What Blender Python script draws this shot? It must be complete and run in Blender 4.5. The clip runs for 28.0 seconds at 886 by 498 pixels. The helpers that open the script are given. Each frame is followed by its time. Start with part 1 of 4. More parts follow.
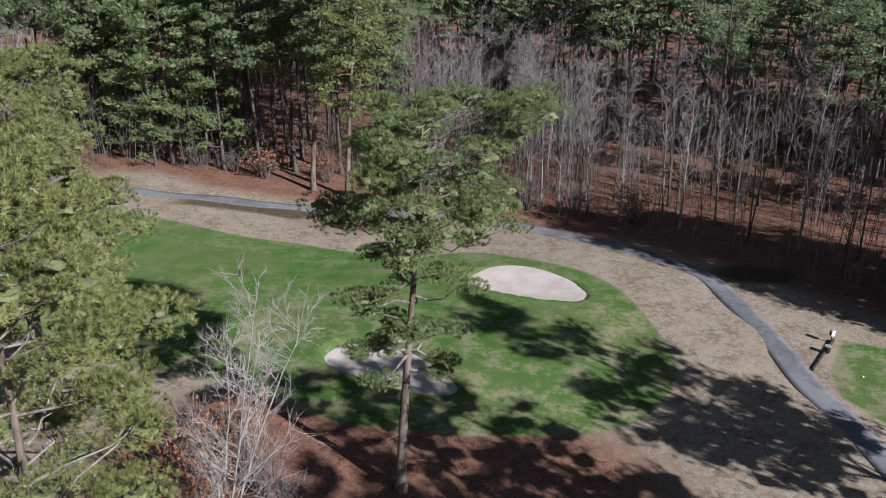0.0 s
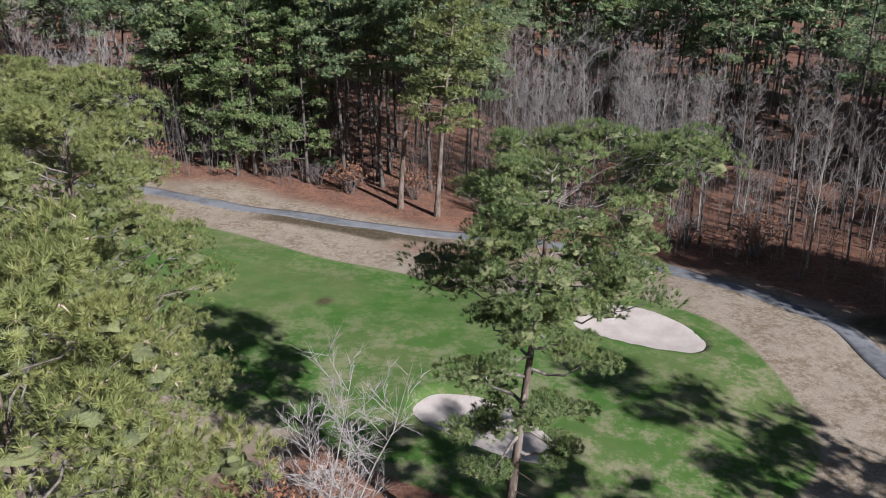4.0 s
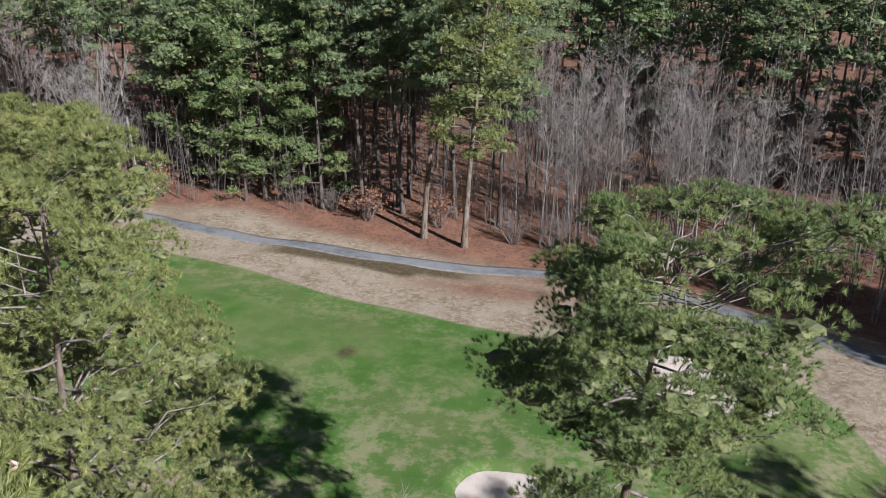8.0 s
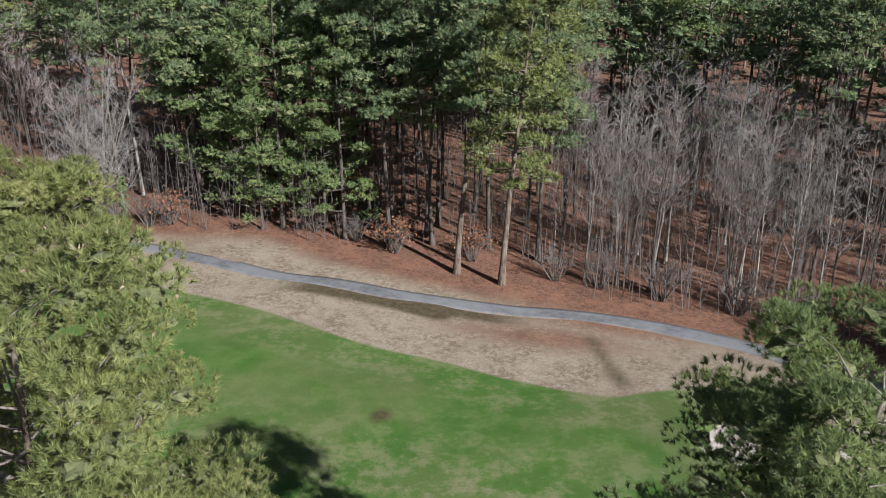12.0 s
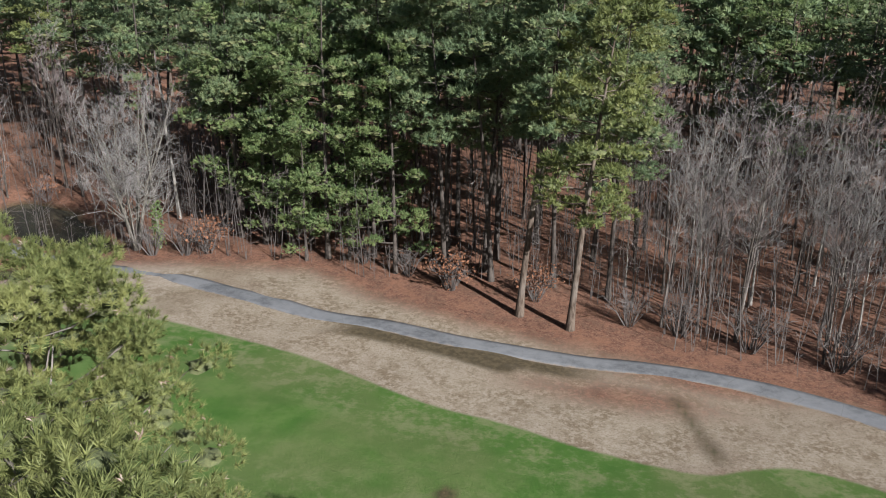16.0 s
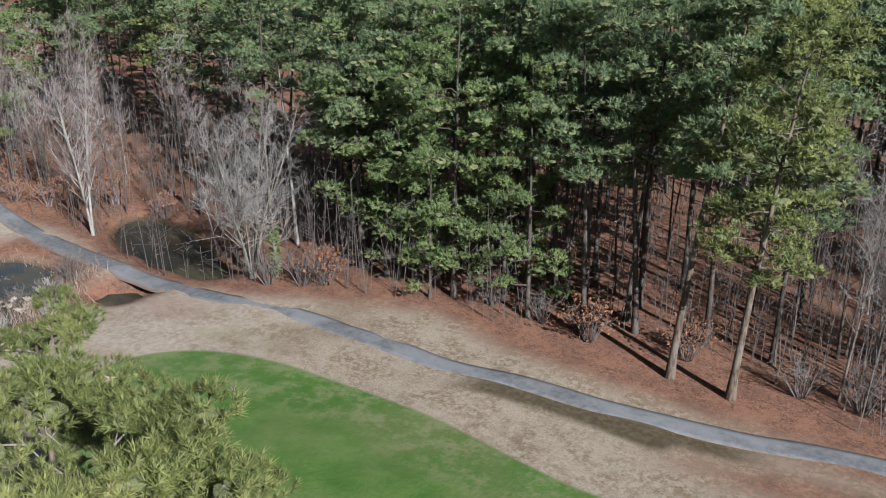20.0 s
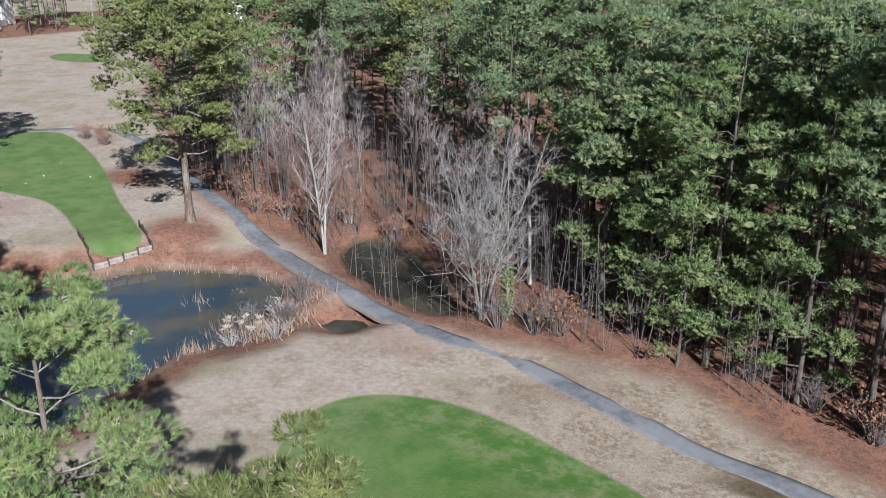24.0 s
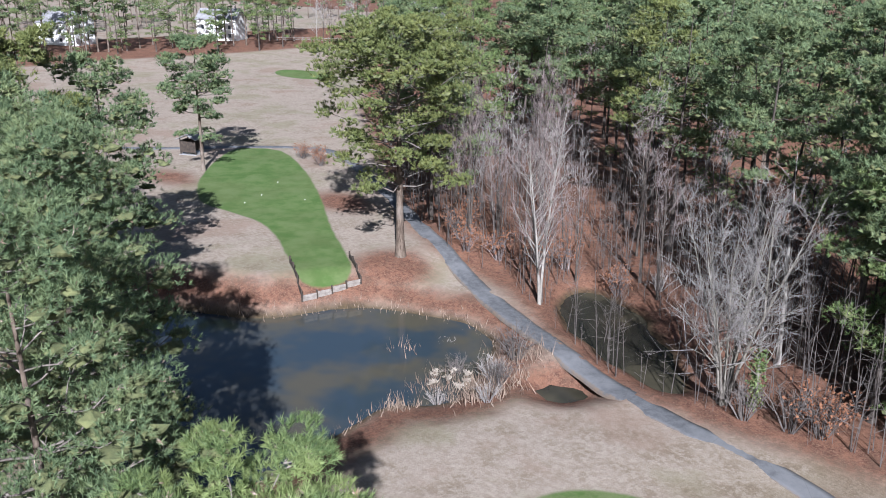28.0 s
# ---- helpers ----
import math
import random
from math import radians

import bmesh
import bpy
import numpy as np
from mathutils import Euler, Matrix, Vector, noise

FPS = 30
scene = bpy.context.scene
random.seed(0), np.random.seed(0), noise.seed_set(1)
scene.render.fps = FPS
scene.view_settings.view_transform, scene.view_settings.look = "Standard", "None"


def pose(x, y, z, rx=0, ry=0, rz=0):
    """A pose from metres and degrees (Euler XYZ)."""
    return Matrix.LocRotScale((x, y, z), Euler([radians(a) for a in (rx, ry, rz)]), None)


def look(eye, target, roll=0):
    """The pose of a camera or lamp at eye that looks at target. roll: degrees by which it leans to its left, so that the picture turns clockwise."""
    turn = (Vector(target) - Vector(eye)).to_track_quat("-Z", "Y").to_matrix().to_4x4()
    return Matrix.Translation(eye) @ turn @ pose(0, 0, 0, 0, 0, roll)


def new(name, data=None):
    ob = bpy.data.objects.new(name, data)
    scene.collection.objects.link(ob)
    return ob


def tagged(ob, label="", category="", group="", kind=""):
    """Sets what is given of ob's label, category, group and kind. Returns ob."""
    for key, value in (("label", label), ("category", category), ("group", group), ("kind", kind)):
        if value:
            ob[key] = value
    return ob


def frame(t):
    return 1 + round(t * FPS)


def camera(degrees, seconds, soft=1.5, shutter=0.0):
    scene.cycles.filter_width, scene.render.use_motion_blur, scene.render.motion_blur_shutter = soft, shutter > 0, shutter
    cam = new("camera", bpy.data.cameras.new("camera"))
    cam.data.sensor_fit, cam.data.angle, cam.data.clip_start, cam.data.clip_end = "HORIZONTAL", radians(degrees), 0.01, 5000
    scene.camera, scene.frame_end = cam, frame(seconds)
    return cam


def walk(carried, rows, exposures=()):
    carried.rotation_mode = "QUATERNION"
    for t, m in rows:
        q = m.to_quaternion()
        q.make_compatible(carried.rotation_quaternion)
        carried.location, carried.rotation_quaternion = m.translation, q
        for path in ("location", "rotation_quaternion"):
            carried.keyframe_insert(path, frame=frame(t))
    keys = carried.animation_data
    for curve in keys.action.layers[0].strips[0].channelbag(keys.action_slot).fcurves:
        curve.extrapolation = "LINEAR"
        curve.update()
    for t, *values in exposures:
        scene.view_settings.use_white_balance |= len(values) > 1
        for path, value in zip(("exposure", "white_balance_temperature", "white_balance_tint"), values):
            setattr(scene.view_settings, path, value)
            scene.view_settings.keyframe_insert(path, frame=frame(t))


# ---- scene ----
cam = camera(54.23, 28.0, soft=1.0)
PATH = [
    (0, (3.90, 3.55, 30.56), (-0.09, 40.34, 15.38), -0.05),
    (0.5, (3.56, 4.41, 30.53), (-0.78, 41.16, 15.34), -0.06),
    (1, (3.21, 5.27, 30.50), (-1.54, 41.97, 15.32), -0.02),
    (1.5, (2.86, 6.13, 30.49), (-2.26, 42.78, 15.31), -0.03),
    (2, (2.50, 6.99, 30.48), (-3.09, 43.57, 15.29), 0.01),
    (2.5, (2.13, 7.85, 30.47), (-3.92, 44.36, 15.29), 0.04),
    (3, (1.74, 8.72, 30.47), (-4.67, 45.18, 15.30), 0.01),
    (3.5, (1.34, 9.60, 30.46), (-5.62, 45.95, 15.29), 0.06),
    (4, (0.92, 10.48, 30.46), (-6.43, 46.75, 15.28), 0.05),
    (4.5, (0.49, 11.37, 30.45), (-7.24, 47.56, 15.28), 0.11),
    (6.5, (-1.52, 15.09, 30.41), (-8.98, 51.37, 15.30), 0.07),
    (7, (-2.06, 16.02, 30.40), (-9.47, 52.31, 15.31), -0.00),
    (7.5, (-2.59, 16.94, 30.40), (-9.98, 53.26, 15.34), 0.01),
    (8, (-3.13, 17.87, 30.40), (-10.57, 54.17, 15.35), 0.01),
    (8.5, (-3.67, 18.78, 30.40), (-11.14, 55.09, 15.37), -0.02),
    (9, (-4.20, 19.69, 30.39), (-11.73, 55.99, 15.39), -0.00),
    (9.5, (-4.73, 20.59, 30.39), (-12.21, 56.91, 15.40), 0.06),
    (10, (-5.25, 21.47, 30.39), (-12.70, 57.80, 15.41), -0.01),
    (10.5, (-5.75, 22.34, 30.38), (-13.22, 58.68, 15.44), -0.01),
    (11, (-6.25, 23.20, 30.39), (-13.83, 59.53, 15.47), -0.01),
    (11.5, (-6.75, 24.04, 30.39), (-14.41, 60.36, 15.49), 0.04),
    (12, (-7.24, 24.87, 30.39), (-14.96, 61.19, 15.53), 0.02),
    (12.5, (-7.72, 25.70, 30.40), (-15.53, 62.02, 15.56), 0.02),
    (13, (-8.21, 26.53, 30.39), (-16.30, 62.80, 15.59), 0.03),
    (13.5, (-8.69, 27.37, 30.39), (-17.34, 63.52, 15.62), 0.07),
    (15.5, (-10.76, 30.90, 30.41), (-19.71, 67.01, 15.70), 0.13),
    (16, (-11.28, 31.75, 30.41), (-20.44, 67.82, 15.73), 0.11),
    (16.5, (-11.81, 32.60, 30.41), (-21.73, 68.46, 15.74), 0.10),
    (17, (-12.34, 33.44, 30.41), (-23.08, 69.08, 15.76), 0.06),
    (17.5, (-12.89, 34.28, 30.40), (-24.07, 69.80, 15.78), 0.02),
    (18, (-13.46, 35.11, 30.38), (-25.09, 70.51, 15.81), -0.02),
    (18.5, (-14.04, 35.93, 30.36), (-26.14, 71.18, 15.84), -0.10),
    (19, (-14.65, 36.74, 30.35), (-27.06, 71.90, 15.87), -0.11),
    (19.5, (-15.26, 37.52, 30.33), (-28.26, 72.50, 15.93), -0.12),
    (20, (-15.89, 38.28, 30.32), (-29.66, 73.00, 16.00), -0.17),
    (20.5, (-16.52, 39.02, 30.30), (-30.52, 73.69, 16.09), -0.12),
    (22.5, (-19.16, 41.44, 30.25), (-37.85, 73.98, 16.41), -0.14),
    (23, (-19.93, 42.01, 30.27), (-40.10, 73.70, 16.53), -0.12),
    (23.5, (-20.72, 42.57, 30.29), (-42.04, 73.54, 16.63), -0.08),
    (24, (-21.54, 43.13, 30.32), (-43.78, 73.47, 16.73), -0.05),
    (24.5, (-22.39, 43.68, 30.35), (-45.50, 73.39, 16.84), -0.05),
    (25, (-23.27, 44.20, 30.40), (-47.41, 73.13, 16.97), -0.04),
    (25.5, (-24.17, 44.72, 30.45), (-49.95, 72.25, 17.12), 0.03),
    (26, (-25.11, 45.21, 30.50), (-52.45, 71.24, 17.29), 0.02),
    (26.5, (-26.07, 45.68, 30.56), (-54.48, 70.60, 17.45), 0.10),
    (27, (-27.06, 46.14, 30.62), (-55.70, 70.85, 17.62), 0.13),
    (27.5, (-28.06, 46.58, 30.67), (-56.85, 71.19, 17.78), 0.12),
    (28, (-29.08, 47.02, 30.72), (-57.84, 71.69, 17.92), 0.11),
]
walk(cam, [(t, look(eye, target, roll)) for t, eye, target, roll in PATH],
     exposures=[(0, 1.04, 5980, 15), (8, 1.23, 6130, 13), (16, 1.09, 6260, 10), (21, 1.13, 5980, 10), (24, 1.27, 5850, 12), (28, 1.33, 5740, 14)])

# ---- world, sun, exposure ----
SUN_AWAY = Vector((-0.81, 0.588, 0.0)).normalized()      # the way the shadows fall
SUN_EL = radians(31)
world = bpy.data.worlds.new("world")
scene.world = world
world.use_nodes = True
wt = world.node_tree
sky = wt.nodes.new("ShaderNodeTexSky")
sky.sky_type, sky.sun_disc = "NISHITA", False
sky.sun_elevation, sky.sun_rotation = SUN_EL, radians(126)
wt.links.new(sky.outputs[0], wt.nodes["Background"].inputs[0])
wt.nodes["Background"].inputs[1].default_value = 0.03
sun_data = bpy.data.lights.new("sun", "SUN")
sun_data.energy, sun_data.angle, sun_data.color = 5.0, radians(0.53), (1.0, 0.97, 0.93)
sun = new("sun", sun_data)
sun_dir = Vector((SUN_AWAY.x * math.cos(SUN_EL), SUN_AWAY.y * math.cos(SUN_EL), -math.sin(SUN_EL)))
sun.matrix_world = Matrix.Translation((60, -40, 80)) @ sun_dir.to_track_quat("-Z", "Y").to_matrix().to_4x4()


# ---- materials ----
class Nodes:
    """A small builder for node materials."""

    def __init__(self, name):
        self.mat = bpy.data.materials.new(name)
        self.mat.use_nodes = True
        self.t = self.mat.node_tree
        self.bsdf = self.t.nodes["Principled BSDF"]

    def put(self, kind, **values):
        n = self.t.nodes.new("ShaderNode" + kind)
        for k, v in values.items():
            setattr(n, k, v)
        return n

    def link(self, a, b):
        self.t.links.new(a, b)

    def val(self, socket, v):
        if isinstance(v, (int, float)):
            socket.default_value = v
        elif isinstance(v, tuple):
            socket.default_value = (*v, 1.0) if len(v) == 3 else v
        else:
            self.link(v, socket)

    def coords(self):
        return self.put("NewGeometry").outputs["Position"]

    def local(self):
        return self.put("TexCoord").outputs["Object"]

    def noise(self, scale, detail=4.0, rough=0.6, vec=None, stretch=None):
        n = self.put("TexNoise")
        n.inputs["Scale"].default_value = scale
        n.inputs["Detail"].default_value = detail
        n.inputs["Roughness"].default_value = rough
        src = vec if vec is not None else self.coords()
        if stretch:
            m = self.put("Mapping")
            m.inputs["Scale"].default_value = stretch
            self.link(src, m.inputs[0])
            src = m.outputs[0]
        self.link(src, n.inputs["Vector"])
        return n.outputs["Fac"]

    def ramp(self, fac, lo, hi, a=0.0, b=1.0):
        m = self.put("MapRange", interpolation_type="SMOOTHSTEP")
        for i, v in enumerate((fac, lo, hi, a, b)):
            self.val(m.inputs[i], v)
        return m.outputs[0]

    def math(self, op, a, b=0.0):
        m = self.put("Math", operation=op)
        self.val(m.inputs[0], a), self.val(m.inputs[1], b)
        return m.outputs[0]

    def mix(self, fac, a, b, blend="MIX"):
        m = self.put("Mix", data_type="RGBA", blend_type=blend)
        self.val(m.inputs[0], fac), self.val(m.inputs[6], a), self.val(m.inputs[7], b)
        return m.outputs[2]

    def attr(self, name):
        return self.put("Attribute", attribute_name=name).outputs["Fac"]

    def done(self, color, rough=0.8, bump=None, strength=0.4, distance=0.05, spec=0.3, metal=0.0):
        self.val(self.bsdf.inputs["Base Color"], color)
        self.val(self.bsdf.inputs["Roughness"], rough)
        self.bsdf.inputs["Metallic"].default_value = metal
        self.bsdf.inputs["Specular IOR Level"].default_value = spec
        if bump is not None:
            b = self.put("Bump")
            b.inputs["Strength"].default_value, b.inputs["Distance"].default_value = strength, distance
            self.link(bump, b.inputs["Height"])
            self.link(b.outputs[0], self.bsdf.inputs["Normal"])
        return self.mat


def plain(name, a, b, scale=3.0, rough=0.8, bump=0.3, distance=0.02, spec=0.3, stretch=None, metal=0.0):
    """Two colours mixed by noise at two scales, with relief."""
    n = Nodes(name)
    big, fine = n.noise(scale, 3, stretch=stretch), n.noise(scale * 9, 4, 0.7, stretch=stretch)
    f = n.ramp(n.math("ADD", n.math("MULTIPLY", big, 0.6), n.math("MULTIPLY", fine, 0.4)), 0.36, 0.64)
    return n.done(n.mix(f, a, b), rough, fine, bump, distance, spec, metal)


def needles(name, dark, light, tip, glow=0.25):
    """Pine needles: each blade a shade of its own, whole boughs a little apart."""
    n = Nodes(name)
    rnd = n.put("NewGeometry").outputs["Random Per Island"]
    bough = n.noise(0.55, 3, 0.6)
    own = n.put("ObjectInfo").outputs["Random"]
    fine = n.noise(11, 3, 0.7)
    col = n.mix(n.ramp(n.math("ADD", n.math("MULTIPLY", rnd, 0.35), fine), 0.38, 0.95), dark, light)
    col = n.mix(n.ramp(bough, 0.42, 0.68, 0.0, 0.6), col, tip)
    tuft = n.noise(3.2, 2, 0.5)
    col = n.mix(n.ramp(tuft, 0.48, 0.3, 0.0, 0.4), col, dark)
    col = n.mix(n.math("MULTIPLY", own, 0.25), col, (0.08, 0.14, 0.07))
    n.done(col, 0.55, fine, 0.15, 0.03, spec=0.25)
    tr = n.put("BsdfTranslucent")
    n.link(col, tr.inputs[0])
    ms = n.put("MixShader")
    ms.inputs[0].default_value = glow
    n.link(n.bsdf.outputs[0], ms.inputs[1]), n.link(tr.outputs[0], ms.inputs[2])
    n.link(ms.outputs[0], n.t.nodes["Material Output"].inputs[0])
    return n.mat


def bark(name, a, b, c):
    n = Nodes(name)
    plates = n.noise(5.0, 5, 0.65, n.local(), (1.0, 1.0, 0.25))
    big = n.noise(0.5, 2, 0.5)
    col = n.mix(n.ramp(plates, 0.35, 0.65), a, b)
    col = n.mix(n.ramp(big, 0.45, 0.7, 0, 0.6), col, c)
    return n.done(col, 0.9, plates, 0.7, 0.06, 0.15)


def ground_material():
    """Dormant grass, mown green turf, fallen leaves and wet soil, by the distance to each zone's outline."""
    n = Nodes("golf_ground")
    n1, n2, n3, n4 = n.noise(0.09, 4), n.noise(0.45, 4, 0.65), n.noise(2.2, 5, 0.7), n.noise(6.5, 5, 0.8)
    ragged = n.math("ADD", n.math("MULTIPLY", n.math("SUBTRACT", n2, 0.5), 2.6), n.math("MULTIPLY", n.math("SUBTRACT", n3, 0.5), 1.4))
    # dormant grass
    tan = n.mix(n.ramp(n2, 0.35, 0.65), (0.145, 0.112, 0.077), (0.235, 0.198, 0.153))
    tan = n.mix(n.ramp(n3, 0.45, 0.6, 0, 0.85), tan, (0.259, 0.221, 0.176))
    tan = n.mix(n.ramp(n1, 0.52, 0.7, 0, 0.55), tan, (0.138, 0.097, 0.072))
    tan = n.mix(n.ramp(n4, 0.5, 0.62, 0, 0.6), tan, (0.103, 0.079, 0.054))
    tan = n.mix(n.ramp(n4, 0.46, 0.3, 0, 0.6), tan, (0.29, 0.252, 0.204))
    pale = n.mix(n.ramp(n3, 0.35, 0.65), (0.228, 0.188, 0.153), (0.29, 0.25, 0.212))
    pale = n.mix(n.ramp(n1, 0.5, 0.64, 0, 0.55), pale, (0.172, 0.169, 0.1))
    pale = n.mix(n.ramp(n1, 0.46, 0.34, 0, 0.6), pale, (0.2, 0.138, 0.107))
    tan = n.mix(n.math("MULTIPLY", n.attr("pale"), n.ramp(n2, 0.3, 0.6, 0.45, 0.9)), tan, pale)
    # mown turf
    turf = n.mix(n.ramp(n2, 0.3, 0.7), (0.04, 0.092, 0.018), (0.063, 0.119, 0.026))
    turf = n.mix(n.ramp(n1, 0.42, 0.62, 0, 0.7), turf, (0.086, 0.11, 0.04))
    thin = n.math("MULTIPLY", n.ramp(n.math("ADD", n2, n.math("MULTIPLY", n.math("SUBTRACT", n3, 0.5), 0.6)), 0.42, 0.66), n.ramp(n.attr("thin"), 0.0, 0.8))
    turf = n.mix(n.math("MULTIPLY", thin, 0.85), turf, (0.186, 0.169, 0.107))
    turf = n.mix(n.ramp(n4, 0.48, 0.7, 0, 0.35), turf, (0.052, 0.093, 0.023))
    turf = n.mix(n.math("MULTIPLY", n.attr("pale"), n.ramp(n2, 0.35, 0.7, 0.25, 0.75)), turf, (0.11, 0.148, 0.062))
    # fallen leaves and pine straw
    leaf = n.mix(n.ramp(n3, 0.35, 0.65), (0.076, 0.038, 0.027), (0.159, 0.080, 0.054))
    leaf = n.mix(n.ramp(n4, 0.46, 0.66, 0, 0.9), leaf, (0.202, 0.123, 0.088))
    leaf = n.mix(n.ramp(n2, 0.52, 0.7, 0, 0.6), leaf, (0.095, 0.060, 0.043))
    leaf = n.mix(n.ramp(n2, 0.5, 0.36, 0, 0.5), leaf, (0.194, 0.101, 0.065))
    # soil and moss where water stands
    wet = n.mix(n.ramp(n3, 0.35, 0.65), (0.038, 0.031, 0.019), (0.072, 0.055, 0.031))
    col = n.mix(n.ramp(n.math("ADD", n.attr("leaf"), n.math("MULTIPLY", ragged, 1.5)), -1.6, 2.2), tan, leaf)
    col = n.mix(n.ramp(n.math("ADD", n.attr("turf"), n.math("MULTIPLY", ragged, 0.22)), -0.12, 0.3), col, turf)
    col = n.mix(n.ramp(n.math("ADD", n.attr("wet"), n.math("MULTIPLY", ragged, 0.4)), -0.5, 0.7, 0, 0.92), col, wet)
    h = n.math("ADD", n.math("MULTIPLY", n3, 0.6), n.math("MULTIPLY", n4, 0.5))
    return n.done(col, 0.95, h, 0.55, 0.12, 0.1)


def asphalt_material():
    n = Nodes("cart_path_asphalt")
    n1, n2, n3 = n.noise(0.25, 4), n.noise(1.8, 5, 0.7), n.noise(30, 3, 0.7)
    col = n.mix(n.ramp(n2, 0.35, 0.65), (0.077, 0.081, 0.088), (0.119, 0.122, 0.13))
    col = n.mix(n.ramp(n1, 0.42, 0.62, 0, 0.6), col, (0.172, 0.176, 0.186))
    col = n.mix(n.ramp(n3, 0.55, 0.75, 0, 0.5), col, (0.207, 0.2, 0.193))
    crack = n.put("TexVoronoi", feature="DISTANCE_TO_EDGE")
    crack.inputs["Scale"].default_value = 0.35
    n.link(n.coords(), crack.inputs["Vector"])
    col = n.mix(n.ramp(crack.outputs["Distance"], 0.0, 0.01, 0.3, 0.0), col, (0.055, 0.052, 0.048))
    edge = n.math("ADD", n.attr("edge"), n.math("MULTIPLY", n.math("SUBTRACT", n2, 0.5), 0.7))
    col = n.mix(n.ramp(edge, 0.72, 1.1, 0, 0.8), col, (0.166, 0.117, 0.076))
    return n.done(col, 0.85, n3, 0.25, 0.01, 0.25)


def water_material(name="pond_water", rough=0.06, a=(0.028, 0.042, 0.056), b=(0.065, 0.06, 0.045)):
    n = Nodes(name)
    silt = n.noise(0.12, 3)
    # the default a carries the sky's reflection as a blue tint
    col = n.mix(n.ramp(silt, 0.4, 0.65), a, b)
    ripple = n.noise(2.5, 3, 0.5)
    n.bsdf.inputs["IOR"].default_value = 1.33
    return n.done(col, rough, ripple, 0.05, 0.02, 0.5)


M_GROUND = ground_material()
M_PATH = asphalt_material()
M_WATER = water_material()
M_CREEK = water_material("murky_creek", 0.22, (0.022, 0.021, 0.016), (0.06, 0.054, 0.036))
M_SAND = plain("bunker_sand", (0.317, 0.277, 0.248), (0.382, 0.342, 0.313), 0.8, 0.95, 0.5, 0.03, 0.1)
M_NEEDLE_NEAR = needles("pine_needles", (0.085, 0.11, 0.036), (0.25, 0.27, 0.095), (0.33, 0.33, 0.12), 0.4)
M_NEEDLE_HERO = needles("bright_pine_needles", (0.075, 0.115, 0.042), (0.22, 0.27, 0.10), (0.31, 0.34, 0.115), 0.4)
M_NEEDLE_FOREST = needles("forest_needles", (0.08, 0.125, 0.072), (0.22, 0.285, 0.145), (0.30, 0.34, 0.155), 0.4)
M_NEEDLE_BRIGHT = needles("fresh_needles", (0.085, 0.14, 0.055), (0.24, 0.31, 0.125), (0.32, 0.37, 0.14), 0.4)
M_NEEDLE_OLIVE = needles("olive_needles", (0.09, 0.12, 0.042), (0.235, 0.255, 0.088), (0.31, 0.315, 0.105), 0.4)
M_BARK_PINE = bark("pine_bark", (0.054, 0.04, 0.031), (0.137, 0.108, 0.086), (0.194, 0.169, 0.148))
M_BOUGH = bark("bough_bark", (0.072, 0.061, 0.054), (0.187, 0.166, 0.148), (0.238, 0.216, 0.194))
M_BARK_DARK = bark("dark_bark", (0.036, 0.03, 0.027), (0.097, 0.083, 0.072), (0.072, 0.061, 0.054))
# darker green for the pads' hearts, painted as the shade inside a crown
M_INNER_SHADE = plain("inner_needle_shade", (0.07, 0.085, 0.04), (0.14, 0.15, 0.065), 3.0, 0.9, 0.5, 0.1)
M_CONE = plain("dry_cones", (0.187, 0.115, 0.079), (0.36, 0.302, 0.259), 6.0, 0.9, 0.2)
M_BARK_GREY = bark("grey_bark", (0.094, 0.079, 0.072), (0.194, 0.173, 0.158), (0.137, 0.115, 0.101))
M_BARK_PALE = bark("pale_bark", (0.158, 0.148, 0.133), (0.288, 0.27, 0.248), (0.209, 0.191, 0.166))
M_BARK_ASH = bark("ash_grey_bark", (0.101, 0.092, 0.079), (0.202, 0.187, 0.166), (0.144, 0.133, 0.108))
M_BRUSH = plain("brush_wood", (0.072, 0.063, 0.059), (0.137, 0.122, 0.115), 0.5, 0.9, 0.1)
M_TWIG = plain("bare_twigs", (0.151, 0.14, 0.137), (0.259, 0.245, 0.238), 0.4, 0.9, 0.1)
M_TWIG_PALE = plain("pale_twigs", (0.194, 0.18, 0.173), (0.302, 0.281, 0.266), 0.4, 0.9, 0.1)
M_TWIG_RED = plain("reddish_twigs", (0.137, 0.112, 0.108), (0.23, 0.191, 0.184), 0.4, 0.9, 0.1)
M_DEAD_LEAF = plain("dead_leaves", (0.144, 0.061, 0.032), (0.245, 0.122, 0.072), 1.2, 0.9, 0.2)
M_REED = plain("dry_reed", (0.158, 0.112, 0.086), (0.259, 0.202, 0.158), 1.5, 0.9, 0.1)
M_FLUFF = plain("reed_plume", (0.259, 0.223, 0.18), (0.36, 0.324, 0.281), 4.0, 0.95, 0.2)
M_TIMBER = plain("weathered_timber", (0.144, 0.126, 0.112), (0.245, 0.223, 0.202), 2.0, 0.9, 0.4, 0.02, 0.2)
M_DARKWOOD = plain("dark_timber", (0.025, 0.02, 0.017), (0.058, 0.045, 0.036), 2.0, 0.8, 0.4)
M_WHITE = plain("white_siding", (0.70, 0.70, 0.69), (0.8, 0.8, 0.79), 0.7, 0.6, 0.15)
M_ROOF = plain("roof_shingle", (0.16, 0.16, 0.17), (0.25, 0.25, 0.26), 1.0, 0.9, 0.4)
M_METAL = plain("grey_metal", (0.252, 0.259, 0.266), (0.36, 0.36, 0.36), 2.0, 0.45, 0.1, 0.01, 0.5, metal=0.4)
